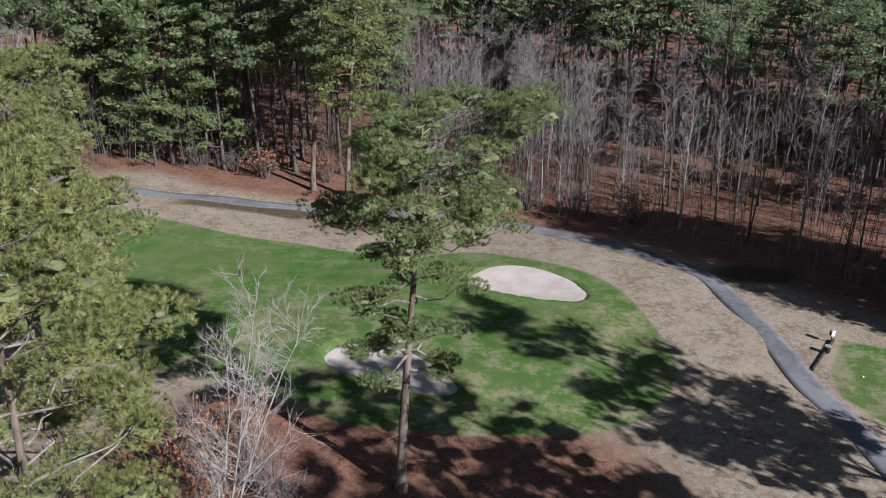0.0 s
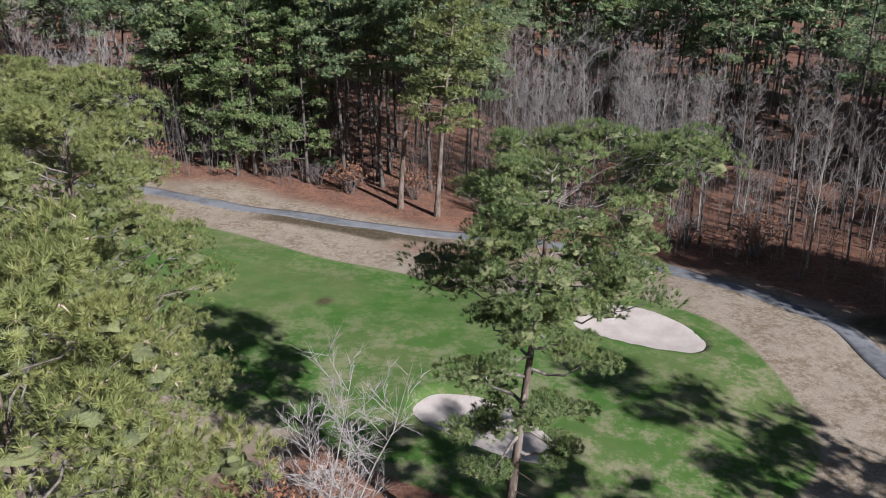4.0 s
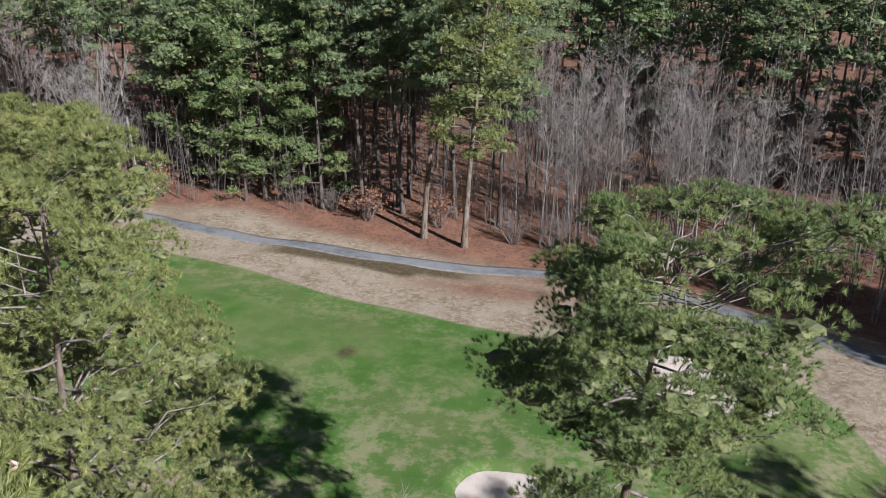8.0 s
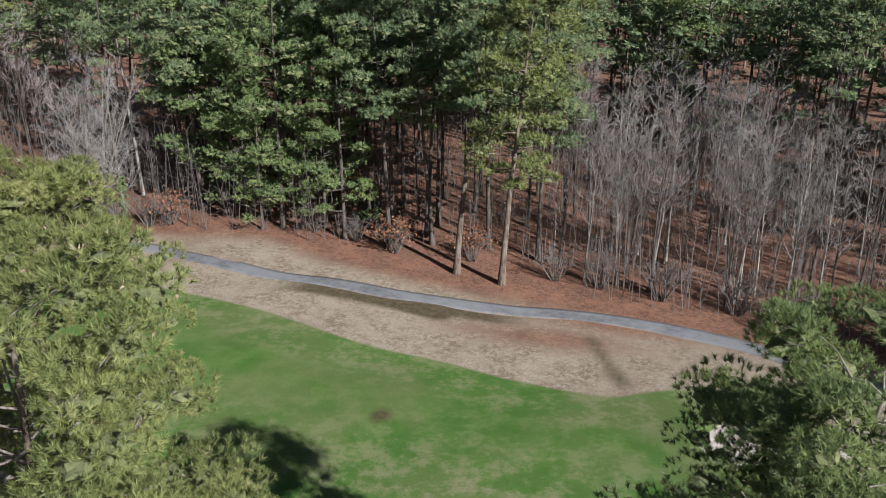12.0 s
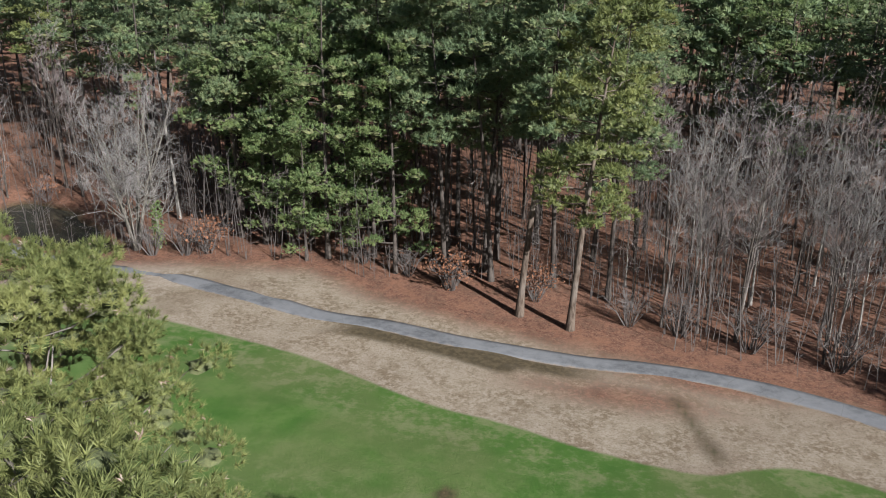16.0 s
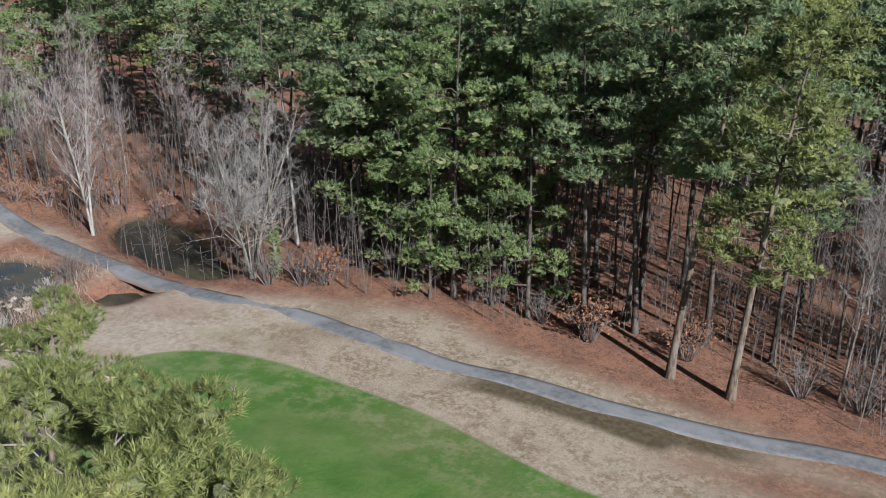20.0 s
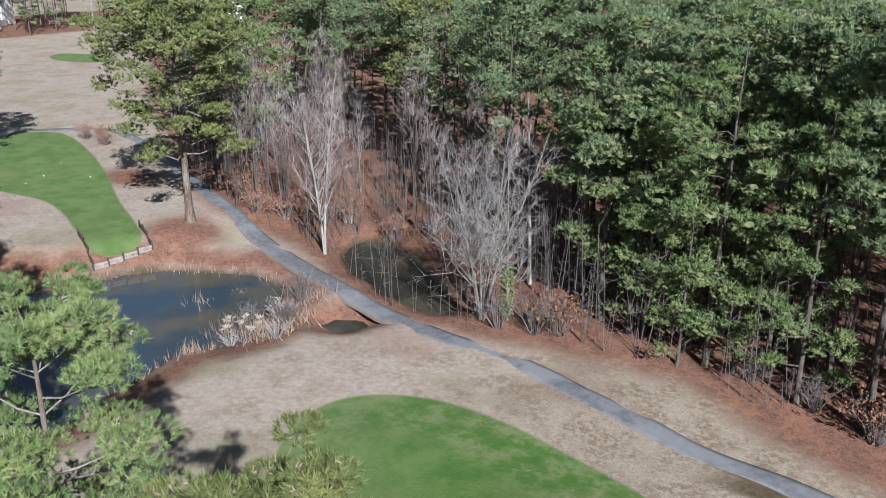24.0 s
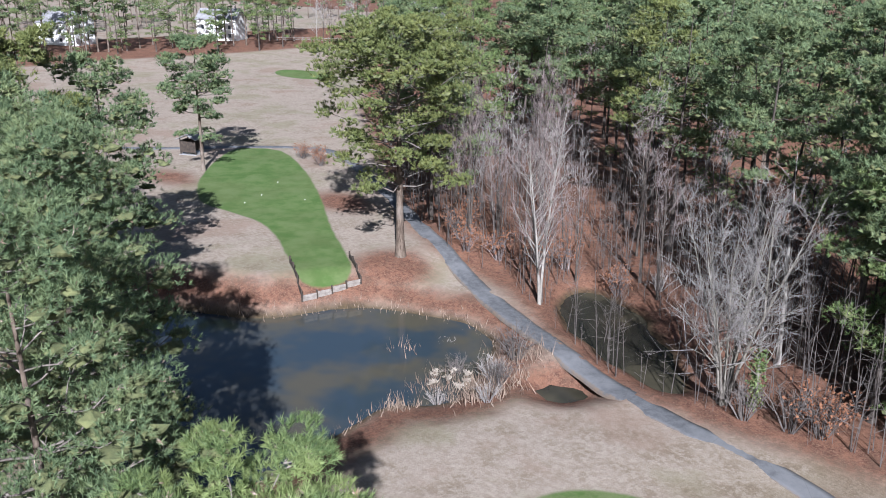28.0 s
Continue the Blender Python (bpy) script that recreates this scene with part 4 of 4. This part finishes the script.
stand("bare_tree", bare_data(M_BARK_PALE, M_TWIG_PALE, 92, 15.6, 4, 3.6, 22, 5, 6, split=True, thick=0.085, fork=0.22, upright=1.0, twig_r=0.007, tilts=(0.05, 0.2), lean=(3.2, -1.0)), (-10.5, 35.7), 0.0, 1.0, "pale leaning leafless tree below the pines", "bare tree")
stand("bare_tree", bare_data(M_BARK_PALE, M_TWIG_PALE, 95, 17.0, 1, 3.2, 12, 3, 2, split=True, thick=0.2, fork=0.4, upright=0.6), (-58.8, 107.4), 0.0, 1.0, "dead pale snag with short broken branches", "dead tree")
taken += [(-45.8, 103.8), (-57.8, 98.3), (-54.9, 99.2), (-61.5, 99.2), (-80.1, 103.0), (-83.9, 105.0), (-95.9, 98.6), (-93.4, 102.9)]

counts = {"pine": 0, "bare": 0}
while counts["pine"] < 88 or counts["bare"] < 185:
    x = float(rng.uniform(-150, 72))
    d = float(rng.uniform(0.4, 46))
    y = float(np.interp(x, EDGE_X, EDGE_Y)) + d
    if float(distance_in(np.array([x]), np.array([y]), CREEK)[0]) > -1.5:
        continue
    if -33 < x < -10 and d < 4.5:
        continue
    piney = 0.72 if -57 < x < -12 else 0.05
    if x < -104 or (d > 20 and x < -12) or (d > 36 and x < 8):
        piney = 0.8
    if rng.uniform() < piney:
        if counts["pine"] >= 88 or not free_place(x, y, 3.2):
            continue
        forest_pine(x, y, int(rng.choice([0, 1, 2, 3, 4, 5], p=[0.3, 0.25, 0.2, 0.12, 0.08, 0.05])), float(rng.uniform(21, 27)))
        counts["pine"] += 1
    else:
        if counts["bare"] >= 185 or not free_place(x, y, 2.0):
            continue
        stand("bare_tree", bare_kinds[int(rng.integers(0, 4)) if x > -10 else int(rng.choice([1, 1, 3, 0] if x < -60 else [1, 1, 3]))], (x, y), float(rng.uniform(0, 6.28)), float(rng.uniform(0.72, 1.12)),
              "slender leafless grey-brown forest tree", "bare tree", "bare forest trees")
        counts["bare"] += 1
# bare trees crowd together behind the path's bend
for _ in range(34):
    x, d = float(rng.uniform(-13, 10)), float(rng.uniform(2, 24))
    stand("bare_tree", bare_kinds[int(rng.integers(0, 4))], (x, float(np.interp(x, EDGE_X, EDGE_Y)) + d), float(rng.uniform(0, 6.28)), float(rng.uniform(0.6, 1.05)),
          "slender leafless grey-brown forest tree", "bare tree", "bare forest trees")
# a few pines among the bare trees
for x, y, k, tall in ((35.1, 96.3, 2, 20), (28.8, 109.7, 0, 22), (47.1, 86.2, 0, 21), (12.9, 117.9, 2, 23)):
    forest_pine(x, y, k, tall)
shade_kind = pine_data(M_NEEDLE_NEAR, 37, 24.0, 5.0, 3.5, 44, 3, 10, 8, 0.45, 0.08, thick=0.28, profile="mound", pad=1.15, heart=(0.7, 1))
# pines off to the side, whose shadows lie on the green and along the forest's edge
for n, (x, y, tall) in enumerate(((36.1, 37.9, 26), (27.1, 30.7, 26), (20.5, 29.5, 24), (25.6, 18.3, 25), (34.6, 17.3, 26), (41.5, 65.2, 25), (46.5, 61.2, 24), (52.5, 57.6, 26), (58.5, 52.6, 25), (45.5, 68.6, 22), (51.5, 64.6, 24))):
    stand("loblolly_pine", shade_kind if 0 < n < 5 else bank_kinds[n % 2], (x, y), 1.3 * n, tall / 24, "tall dense pine beside the fairway", "pine tree", "pines beside the fairway")


def far_woods():
    """The woods behind: many pines and bare crowns as one body."""
    rg = np.random.default_rng(17)
    kinds = [pine_arrays(200 + i, 24.0, 7, 4.4, 16, 2, 7, 6, 0.7, 0.2, pad=1.35, heart=(0.6, 1), flat=0.42, thick=0.25, stubs=0, sides=5, profile=("oval", "umbrella", "oval")[i]) for i in range(3)]
    wood_v, wood_f, leaf_v, leaf_f, nw, nl = [], [], [], [], 0, 0
    spots = []
    while len(spots) < 420:
        x = rg.uniform(-260, 150)
        d = rg.uniform(46 if x < -8 else 34, 150)
        spots.append((x, float(np.interp(x, EDGE_X, EDGE_Y)) + d))
    spots += [(x, float(np.interp(x, EDGE_X, EDGE_Y)) + rg.uniform(32, 75)) for x in rg.uniform(-10, 95, 120)]
    spots += [(rg.uniform(-312, -292), rg.uniform(70, 320)) for _ in range(70)]
    spots += [(rg.uniform(-430, -345), rg.uniform(60, 420)) for _ in range(80)]
    for x, y in spots:
        (tv, tf), segs, _, (lv, lf, _) = kinds[int(rg.integers(0, 3))]
        a, s = rg.uniform(0, 6.28), rg.uniform(0.8, 1.12)
        m = np.array([[np.cos(a), -np.sin(a), 0], [np.sin(a), np.cos(a), 0], [0, 0, 1]]) * s
        o = np.array([x, y, ground_z(x, y)])
        wood_v.append(tv @ m.T + o), wood_f.append(tf + nw)
        leaf_v.append(lv @ m.T + o), leaf_f.append(lf + nl)
        nw, nl = nw + len(tv), nl + len(lv)
    root = empty("far_woods", Matrix(), "dense dark pine woods behind the golf course", "woods", kind="stuff")
    tagged(under("trunk_mass", mesh_of("trunk_mass", np.concatenate(wood_v), np.concatenate(wood_f), M_BARK_PINE, True), root), kind="stuff")
    tagged(under("canopy", mesh_of("canopy", np.concatenate(leaf_v), np.concatenate(leaf_f), M_NEEDLE_FOREST), root), kind="stuff")


far_woods()


def undergrowth():
    """Thin saplings and brush on the forest floor."""
    rg = np.random.default_rng(23)
    n = 2100
    x = rg.uniform(-135, 66, n)
    d = rg.uniform(0, 1, n) ** 1.3 * 34 - 0.6 + 5 * ((x > -33) & (x < -10))
    y = np.interp(x, EDGE_X, EDGE_Y) + d
    ok = distance_in(x, y, CREEK) < -0.8
    x, y, n = x[ok], y[ok], int(ok.sum())
    foot = np.stack([x, y, height(x, y) - 0.1], -1)
    tall = rg.uniform(2.0, 10.5, n)
    lean = rg.normal(0, 0.07, (n, 2))
    top = foot + np.concatenate([lean * tall[:, None], tall[:, None]], -1)
    rows = [(foot, top, 0.012 + tall * 0.0034, np.full(n, 0.012))]
    for _ in range(9):
        w = rg.uniform(0.25, 0.98, n)[:, None]
        b = foot + (top - foot) * w
        dv = unit(np.concatenate([rg.normal(0, 1, (n, 2)), rg.uniform(0.2, 1.4, (n, 1))], -1))
        rows.append((b, b + dv * (tall * rg.uniform(0.08, 0.26, n))[:, None], np.full(n, 0.016), np.full(n, 0.007)))
    me = mesh_of("undergrowth", *tubes(*(np.concatenate(c) for c in zip(*rows)), 3), M_BRUSH)
    tagged(new("undergrowth", me), "leafless saplings and brush on the forest floor", "undergrowth", kind="stuff")


undergrowth()


def brush_data(seed, tall, wide, stems, material, leaves=0):
    """A low leafless bush; with leaves, dead brown ones still hang on it."""
    rg = np.random.default_rng(seed)
    az = rg.uniform(0, 6.28, stems)
    out = rg.uniform(0.1, 1.0, stems) * wide
    top = np.stack([np.cos(az) * out, np.sin(az) * out, tall * rg.uniform(0.55, 1.0, stems)], -1)
    foot = np.stack([np.cos(az) * 0.12 * wide, np.sin(az) * 0.12 * wide, np.full(stems, -0.1)], -1)
    mid = (foot + top) * 0.5 + [0, 0, 0.12 * tall]
    rows = [(foot, mid, np.full(stems, 0.03), np.full(stems, 0.02)), (mid, top, np.full(stems, 0.02), np.full(stems, 0.01))]
    tips = [top]
    for _ in range(7):
        b = mid + (top - mid) * rg.uniform(-0.3, 1, (stems, 1))
        e = b + unit(rg.normal(0, 0.8, (stems, 3)) + [0, 0, 0.7]) * tall * rg.uniform(0.12, 0.35, (stems, 1))
        rows.append((b, e, np.full(stems, 0.014), np.full(stems, 0.006)))
        tips.append(e)
    out = [("stem_tangle", mesh_of("stem_tangle", *tubes(*(np.concatenate(c) for c in zip(*rows)), 3), material), "stuff")]
    if leaves:
        c = np.concatenate(tips)
        c = c[rg.integers(0, len(c), leaves)] + rg.normal(0, 0.18, (leaves, 3))
        out.append(("leaf_cover", mesh_of("leaf_cover", *foliage(c, unit(rg.normal(0, 1, c.shape)), 3, 0.2, 0.13, 0.9, rg), M_DEAD_LEAF), "stuff"))
    return out


brush_kinds = [brush_data(300, 2.6, 1.8, 26, M_BRUSH), brush_data(301, 2.2, 1.7, 24, M_TWIG_RED, 170), brush_data(302, 1.6, 1.4, 20, M_TWIG_PALE), brush_data(303, 2.8, 2.0, 30, M_BRUSH, 260)]
for x, y, k, s in ((-76.0, 88.7, 0, 0.9), (-72.7, 89.5, 2, 1.2), (-73.7, 93.1, 0, 1.3), (-71.2, 88.5, 0, 1.1), (-69.9, 86.3, 2, 1.0), (-73.2, 84.3, 2, 0.8), (-81.3, 92.2, 2, 0.9), (-91.1, 108.0, 1, 1.3), (-99.9, 110.9, 3, 1.2),
                   (-87.0, 110.2, 3, 1.2), (-85.1, 111.9, 1, 1.3), (-78.0, 111.5, 1, 1.2), (-75.0, 114.1, 2, 1.4), (-94.3, 106.3, 1, 1.1), (-97.0, 107.8, 3, 1.2), (-55.9, 97.6, 0, 1.3), (-53.0, 98.5, 0, 1.4), (-51.2, 99.4, 3, 1.2),
                   (-27.5, 98.4, 3, 1.2), (-20.1, 98.5, 3, 1.1), (-36.5, 101.4, 0, 1.1), (-31.8, 100.0, 0, 1.2), (-8.2, 95.8, 0, 1.5), (-3.0, 94.5, 0, 1.6), (3.2, 93.3, 0, 1.7), (8.4, 91.8, 0, 1.5), (-12.2, 96.5, 0, 1.4), (14.5, 89.2, 3, 1.4),
                   (-12.4, 44.0, 3, 1.2), (-10.4, 41.5, 0, 1.3), (-14.9, 42.0, 3, 1.3), (-8.9, 40.0, 0, 1.0), (-12.9, 38.5, 3, 1.3), (-8.4, 37.3, 0, 1.1), (-15.9, 46.0, 0, 1.2), (-141.2, 115.1, 3, 0.8), (-138.0, 115.6, 3, 0.8), (-134.9, 114.2, 3, 0.7)):
    stand("brush", brush_kinds[k], (x, y), x, s, ("leafless grey brush", "reddish leafless brush with dead leaves", "pale dry bush at the water", "brown brush with dead leaves")[k] + " on leaf litter", "bush", "brush")


# ---- things on the course ----
def tee_wall():
    """The low timber wall round the raised tee's front."""
    a, b, c, d = Vector((-95.6, 86.5)), Vector((-94.6, 92.6)), Vector((-101.6, 88.9)), Vector((-99.2, 94.5))
    root = empty("tee_wall", Matrix.Translation((*a, 0)), "low weathered timber wall round the tee's front corner", "retaining wall")
    local = lambda p, z: Vector((p.x - a.x, p.y - a.y, z))
    for p, q, count, m, tall in ((a, b, 4, M_TIMBER, 0.62), (c, a, 3, M_DARKWOOD, 0.55), (b, d, 3, M_DARKWOOD, 0.55)):
        along = (q - p).normalized()
        turn = Matrix.Rotation(math.atan2(along.y, along.x), 4, "Z")
        for i in range(count):
            e, f = p.lerp(q, (i + 0.02) / count), p.lerp(q, (i + 0.98) / count)
            mid = e.lerp(f, 0.5)
            z = ground_z(*mid)
            for row in range(2):
                part("board", box(bmesh.new(), ((f - e).length, 0.12, tall * 0.47), local(mid, z + tall * (0.2 + 0.5 * row)), turn, 0.015), m, root)
        for i in range(count + 1):
            e = p.lerp(q, i / count)
            part("post", box(bmesh.new(), (0.16, 0.16, tall + 0.45), local(e, ground_z(*e) + tall * 0.5), turn, 0.02), M_DARKWOOD, root)


tee_wall()


def tee_marker(x, y):
    bm = bmesh.new()
    bmesh.ops.create_uvsphere(bm, u_segments=12, v_segments=8, radius=0.065, matrix=Matrix.Translation((0, 0, 0.055)))
    root = empty("tee_marker", Matrix.Translation((x, y, ground_z(x, y))), "small white ball-shaped tee marker on turf", "tee marker", "tee markers")
    part("ball", bm, M_PAINT, root, smooth=True)
    part("spike", rod(bmesh.new(), (0, 0, -0.1), (0, 0, 0.02), 0.02), M_METAL, root)


for x, y in ((-130.5, 104.4), (-126.2, 99.5), (-124.4, 96.1), (-120.9, 102.7), (27.1, 58.2)):
    tee_marker(x, y)


def shelter():
    """A small open rain shelter behind the tee."""
    x, y = -155.7, 103.9
    root = empty("rain_shelter", pose(x, y, ground_z(x, y), 0, 0, 32), "small dark timber rain shelter with a grey roof", "shelter")
    for sx in (-1.3, 1.3):
        for sy in (-1.1, 1.1):
            part("post", box(bmesh.new(), (0.16, 0.16, 2.6), (sx, sy, 1.3), None, 0.02), M_DARKWOOD, root)
    part("floor_slab", box(bmesh.new(), (3.0, 2.6, 0.14), (0, 0, 0.05), None, 0.02), M_METAL, root)
    part("back_wall", box(bmesh.new(), (0.07, 2.1, 1.9), (-1.3, 0, 1.3)), M_DARKWOOD, root)
    for sy in (-1, 1):
        part("side_wall", box(bmesh.new(), (2.4, 0.07, 1.7), (0, sy * 1.1, 1.25)), M_DARKWOOD, root)
    part("bench", box(bmesh.new(), (0.45, 1.9, 0.07), (-0.95, 0, 0.5), None, 0.015), M_TIMBER, root)
    for s in (-1, 1):
        part("roof_slope", box(bmesh.new(), (2.0, 3.2, 0.09), (s * 0.86, 0, 2.86), Matrix.Rotation(s * 0.42, 4, "Y"), 0.01), M_ROOF, root)
    bm = bmesh.new()
    rod(bm, (0, -1.6, 3.24), (0, 1.6, 3.24), 0.07, sides=6)
    part("ridge", bm, M_ROOF, root)


shelter()


def ball_washer():
    """Ball washer on its post, with a bin and the timber edge of the near tee."""
    x, y = 26.5, 63.4
    root = empty("ball_washer", pose(x, y, ground_z(x, y), 0, 0, 25), "grey and white ball washer on a post beside the tee", "ball washer")
    part("post", rod(bmesh.new(), (0, 0, -0.2), (0, 0, 0.62), 0.045), M_DARKWOOD, root)
    part("body", box(bmesh.new(), (0.32, 0.28, 0.42), (0, 0, 0.8), None, 0.04), M_PAINT, root)
    part("front_panel", box(bmesh.new(), (0.02, 0.2, 0.28), (-0.17, 0, 0.78)), M_BLACK, root)
    part("cap", box(bmesh.new(), (0.38, 0.34, 0.06), (0, 0, 1.04), None, 0.02), M_METAL, root)
    part("crank", rod(bmesh.new(), (0.15, 0.08, 0.88), (0.32, 0.08, 0.88), 0.015), M_METAL, root)
    bx, by = 25.7, 61.6
    can = empty("litter_bin", pose(bx, by, ground_z(bx, by), 0, 0, 25), "small black litter bin on the tee edge", "litter bin")
    part("body", rod(bmesh.new(), (0, 0, 0.05), (0, 0, 0.6), 0.19, 0.23, 14), M_BLACK, can)
    part("rim", rod(bmesh.new(), (0, 0, 0.58), (0, 0, 0.63), 0.25, 0.25, 14), M_METAL, can)
    part("foot", rod(bmesh.new(), (0, 0, -0.1), (0, 0, 0.06), 0.2, 0.2, 10), M_METAL, can)
    a, b = Vector((23.9, 58.8)), Vector((26.8, 63.7))
    rail = empty("tee_edging", Matrix.Translation((*a, ground_z(*a))), "dark timber edging along the tee", "edging")
    along = (b - a).normalized()
    turn = Matrix.Rotation(math.atan2(along.y, along.x), 4, "Z")
    for i in range(3):
        p = (b - a) * ((i + 0.5) / 3)
        part("sleeper", box(bmesh.new(), ((b - a).length / 3 - 0.04, 0.14, 0.22), (p.x, p.y, 0.06), turn, 0.02), M_DARKWOOD, rail)


ball_washer()


def reeds():
    """Dry cattails and plumes along the pond's edge."""
    rg = np.random.default_rng(31)
    root = empty("reed_bed", Matrix(), "dry tan reeds along the pond edge", "reeds", kind="stuff")
    pts = []
    o = np.array(POND)
    for (ax, ay), (bx, by) in zip(o, np.roll(o, -1, 0)):
        n = int(np.hypot(bx - ax, by - ay) * 7)
        t = rg.uniform(0, 1, (n, 1))
        pts.append(np.array([ax, ay]) + t * [bx - ax, by - ay] + rg.normal(0, 0.5, (n, 2)))
    for cx, cy, r, n in ((-74.6, 86.6, 2.6, 260), (-72.5, 89.9, 2.2, 240), (-71.1, 86.9, 2.0, 200), (-73.6, 93.9, 1.6, 140), (-74.2, 81.1, 1.2, 80), (-82.4, 88.8, 1.5, 26)):
        pts.append(np.array([cx, cy]) + rg.normal(0, r * 0.55, (n, 2)))
    p = np.concatenate(pts)
    foot = np.concatenate([p, np.maximum(height(p[:, 0], p[:, 1]), WATER_Z - 0.2)[:, None]], -1)
    d = unit(np.concatenate([rg.normal(0, 0.35, p.shape), np.ones((len(p), 1))], -1))
    ln = rg.uniform(0.35, 1.25, len(p))[:, None] * np.where(np.arange(len(p))[:, None] < len(p) - 900, 0.75, 1.25)
    side = unit(np.cross(d, rg.normal(0, 1, d.shape)))
    v = np.stack([foot - side * 0.035, foot + side * 0.035, foot + d * ln], 1).reshape(-1, 3)
    tagged(under("blade_growth", mesh_of("blade_growth", v, np.arange(len(v)).reshape(-1, 3), M_REED), root), kind="stuff")
    for x, y in ((-75.9, 88.3), (-74.7, 88.7), (-73.9, 88.0), (-75.2, 87.1), (-76.5, 87.0), (-73.6, 86.9), (-72.8, 89.7), (-75.5, 85.8)):
        c = np.array([x, y, WATER_Z + 0.5]) + rg.normal(0, 0.13, (18, 3)) * [1.2, 1.2, 0.5]
        tuft = empty("reed_plume", Matrix(), "pale fluffy reed plumes over water", "reeds", "reed plumes")
        tagged(under("plume", mesh_of("plume", *foliage(c, unit(rg.normal(0, 1, c.shape) + [0, 0, 0.8]), 5, 0.3, 0.1, 0.7, rg), M_FLUFF), tuft), kind="stuff")
        b = np.array([x, y, WATER_Z - 0.1]) + rg.normal(0, 0.1, (12, 3)) * [1, 1, 0]
        tagged(under("stalk_cluster", mesh_of("stalk_cluster", *tubes(b, b + rg.normal(0, 0.12, (12, 3)) + [0, 0, 0.6], np.full(12, 0.02), np.full(12, 0.01), 3), M_REED), tuft), kind="stuff")


reeds()


def house(x, y, z, turn, wide, deep, wall_tall):
    """A far gabled house with windows."""
    root = empty("house", pose(x, y, z, 0, 0, turn), "white two-storey house with a grey gabled roof", "house", "houses beyond the trees")
    part("wall", box(bmesh.new(), (deep, wide, wall_tall), (0, 0, wall_tall / 2)), M_WHITE, root)
    rise = deep * 0.32
    for s in (-1, 1):
        bm = bmesh.new()
        e = s * (wide / 2 - 0.02)
        ends = [[bm.verts.new((px, ey, pz)) for px, pz in ((-deep / 2, wall_tall), (deep / 2, wall_tall), (0, wall_tall + rise))] for ey in (e, e - s * 0.15)]
        bm.faces.new(ends[0]), bm.faces.new(ends[1][::-1])
        for i in range(3):
            bm.faces.new([ends[0][i], ends[1][i], ends[1][i - 2], ends[0][i - 2]])
        bmesh.ops.recalc_face_normals(bm, faces=bm.faces[:])
        part("gable", bm, M_WHITE, root)
    ang = math.atan2(rise, deep / 2)
    slope = math.hypot(rise, deep / 2) + 0.5
    for s in (-1, 1):
        part("roof", box(bmesh.new(), (slope, wide + 0.9, 0.16), (s * deep * 0.26, 0, wall_tall + rise * 0.5 + 0.06), Matrix.Rotation(s * ang, 4, "Y")), M_ROOF, root)
    part("chimney", box(bmesh.new(), (0.8, 0.9, 2.2), (-deep * 0.2, wide * 0.3, wall_tall + rise)), M_TIMBER, root)
    for row in range(2):
        for i in range(4):
            w = part("window", box(bmesh.new(), (0.08, 1.2, 1.5), (deep / 2 + 0.03, (i - 1.5) * wide / 4.4, 1.7 + row * 2.8)), M_PAINT, root)
            part("pane", box(bmesh.new(), (0.04, 1.0, 1.3), (deep / 2 + 0.075, (i - 1.5) * wide / 4.4, 1.7 + row * 2.8)), M_GLASS, w)
            w = part("window", box(bmesh.new(), (1.1, 0.08, 1.5), ((i - 1.5) * deep / 4.6, -wide / 2 - 0.03, 1.7 + row * 2.8)), M_PAINT, root)
            part("pane", box(bmesh.new(), (0.9, 0.04, 1.3), ((i - 1.5) * deep / 4.6, -wide / 2 - 0.075, 1.7 + row * 2.8)), M_GLASS, w)


for x, y, turn, wide in ((-328.2, 142.4, -60, 15), (-312.3, 189.2, -50, 14), (-273.5, 252.8, -40, 16), (-307.1, 276.7, -55, 15)):
    house(x, y, ground_z(x, y) - 0.1, turn, wide, 10, 7.0)


def far_fence():
    root = empty("fence", Matrix(), "weathered timber rail fence along the far road", "fence")
    a, b = Vector((-298.2, 202.4)), Vector((-267.5, 234.8))
    n = 16
    for i in range(n):
        p = a.lerp(b, i / (n - 1))
        part("post", box(bmesh.new(), (0.2, 0.2, 1.6), (p.x, p.y, ground_z(*p) + 0.7)), M_TIMBER, root)
    turn = Matrix.Rotation(math.atan2(b.y - a.y, b.x - a.x), 4, "Z")
    for i in range(n - 1):
        p = a.lerp(b, (i + 0.5) / (n - 1))
        for h in (0.5, 1.1):
            part("rail", box(bmesh.new(), ((b - a).length / (n - 1), 0.08, 0.2), (p.x, p.y, ground_z(*p) + h), turn), M_TIMBER, root)


far_fence()
for x, y, tall in ((-293.1, 145.1, 19), (-291.4, 156.3, 20), (-280.4, 171.3, 19), (-278.2, 184.3, 21), (-281.4, 194.7, 20), (-294.6, 133.2, 20), (-293.0, 120.7, 21), (-288.6, 165.7, 19), (-297.9, 149.8, 20), (-296.4, 163.8, 21), (-294.3, 178.2, 20), (-289.2, 190.4, 20), (-302.3, 140.1, 19)):
    forest_pine(x, y, (3, 5)[int(y) % 2], tall, "pine on the straw bank at the far end of the fairway")
for x, y, s in ((-254.2, 190.4, 1.3), (-241.4, 192.4, 1.2), (-261.2, 197.2, 1.3), (-267.2, 204.2, 1.2), (-249.4, 199.6, 1.2), (-235.6, 196.7, 1.2), (-258.4, 207.6, 1.3), (-245.5, 209.3, 1.2)):
    stand("bare_tree", bare_kinds[int(x) % 4], (x, y), x, s, "tall leafless tree at the far end of the fairway", "bare tree", "bare forest trees")
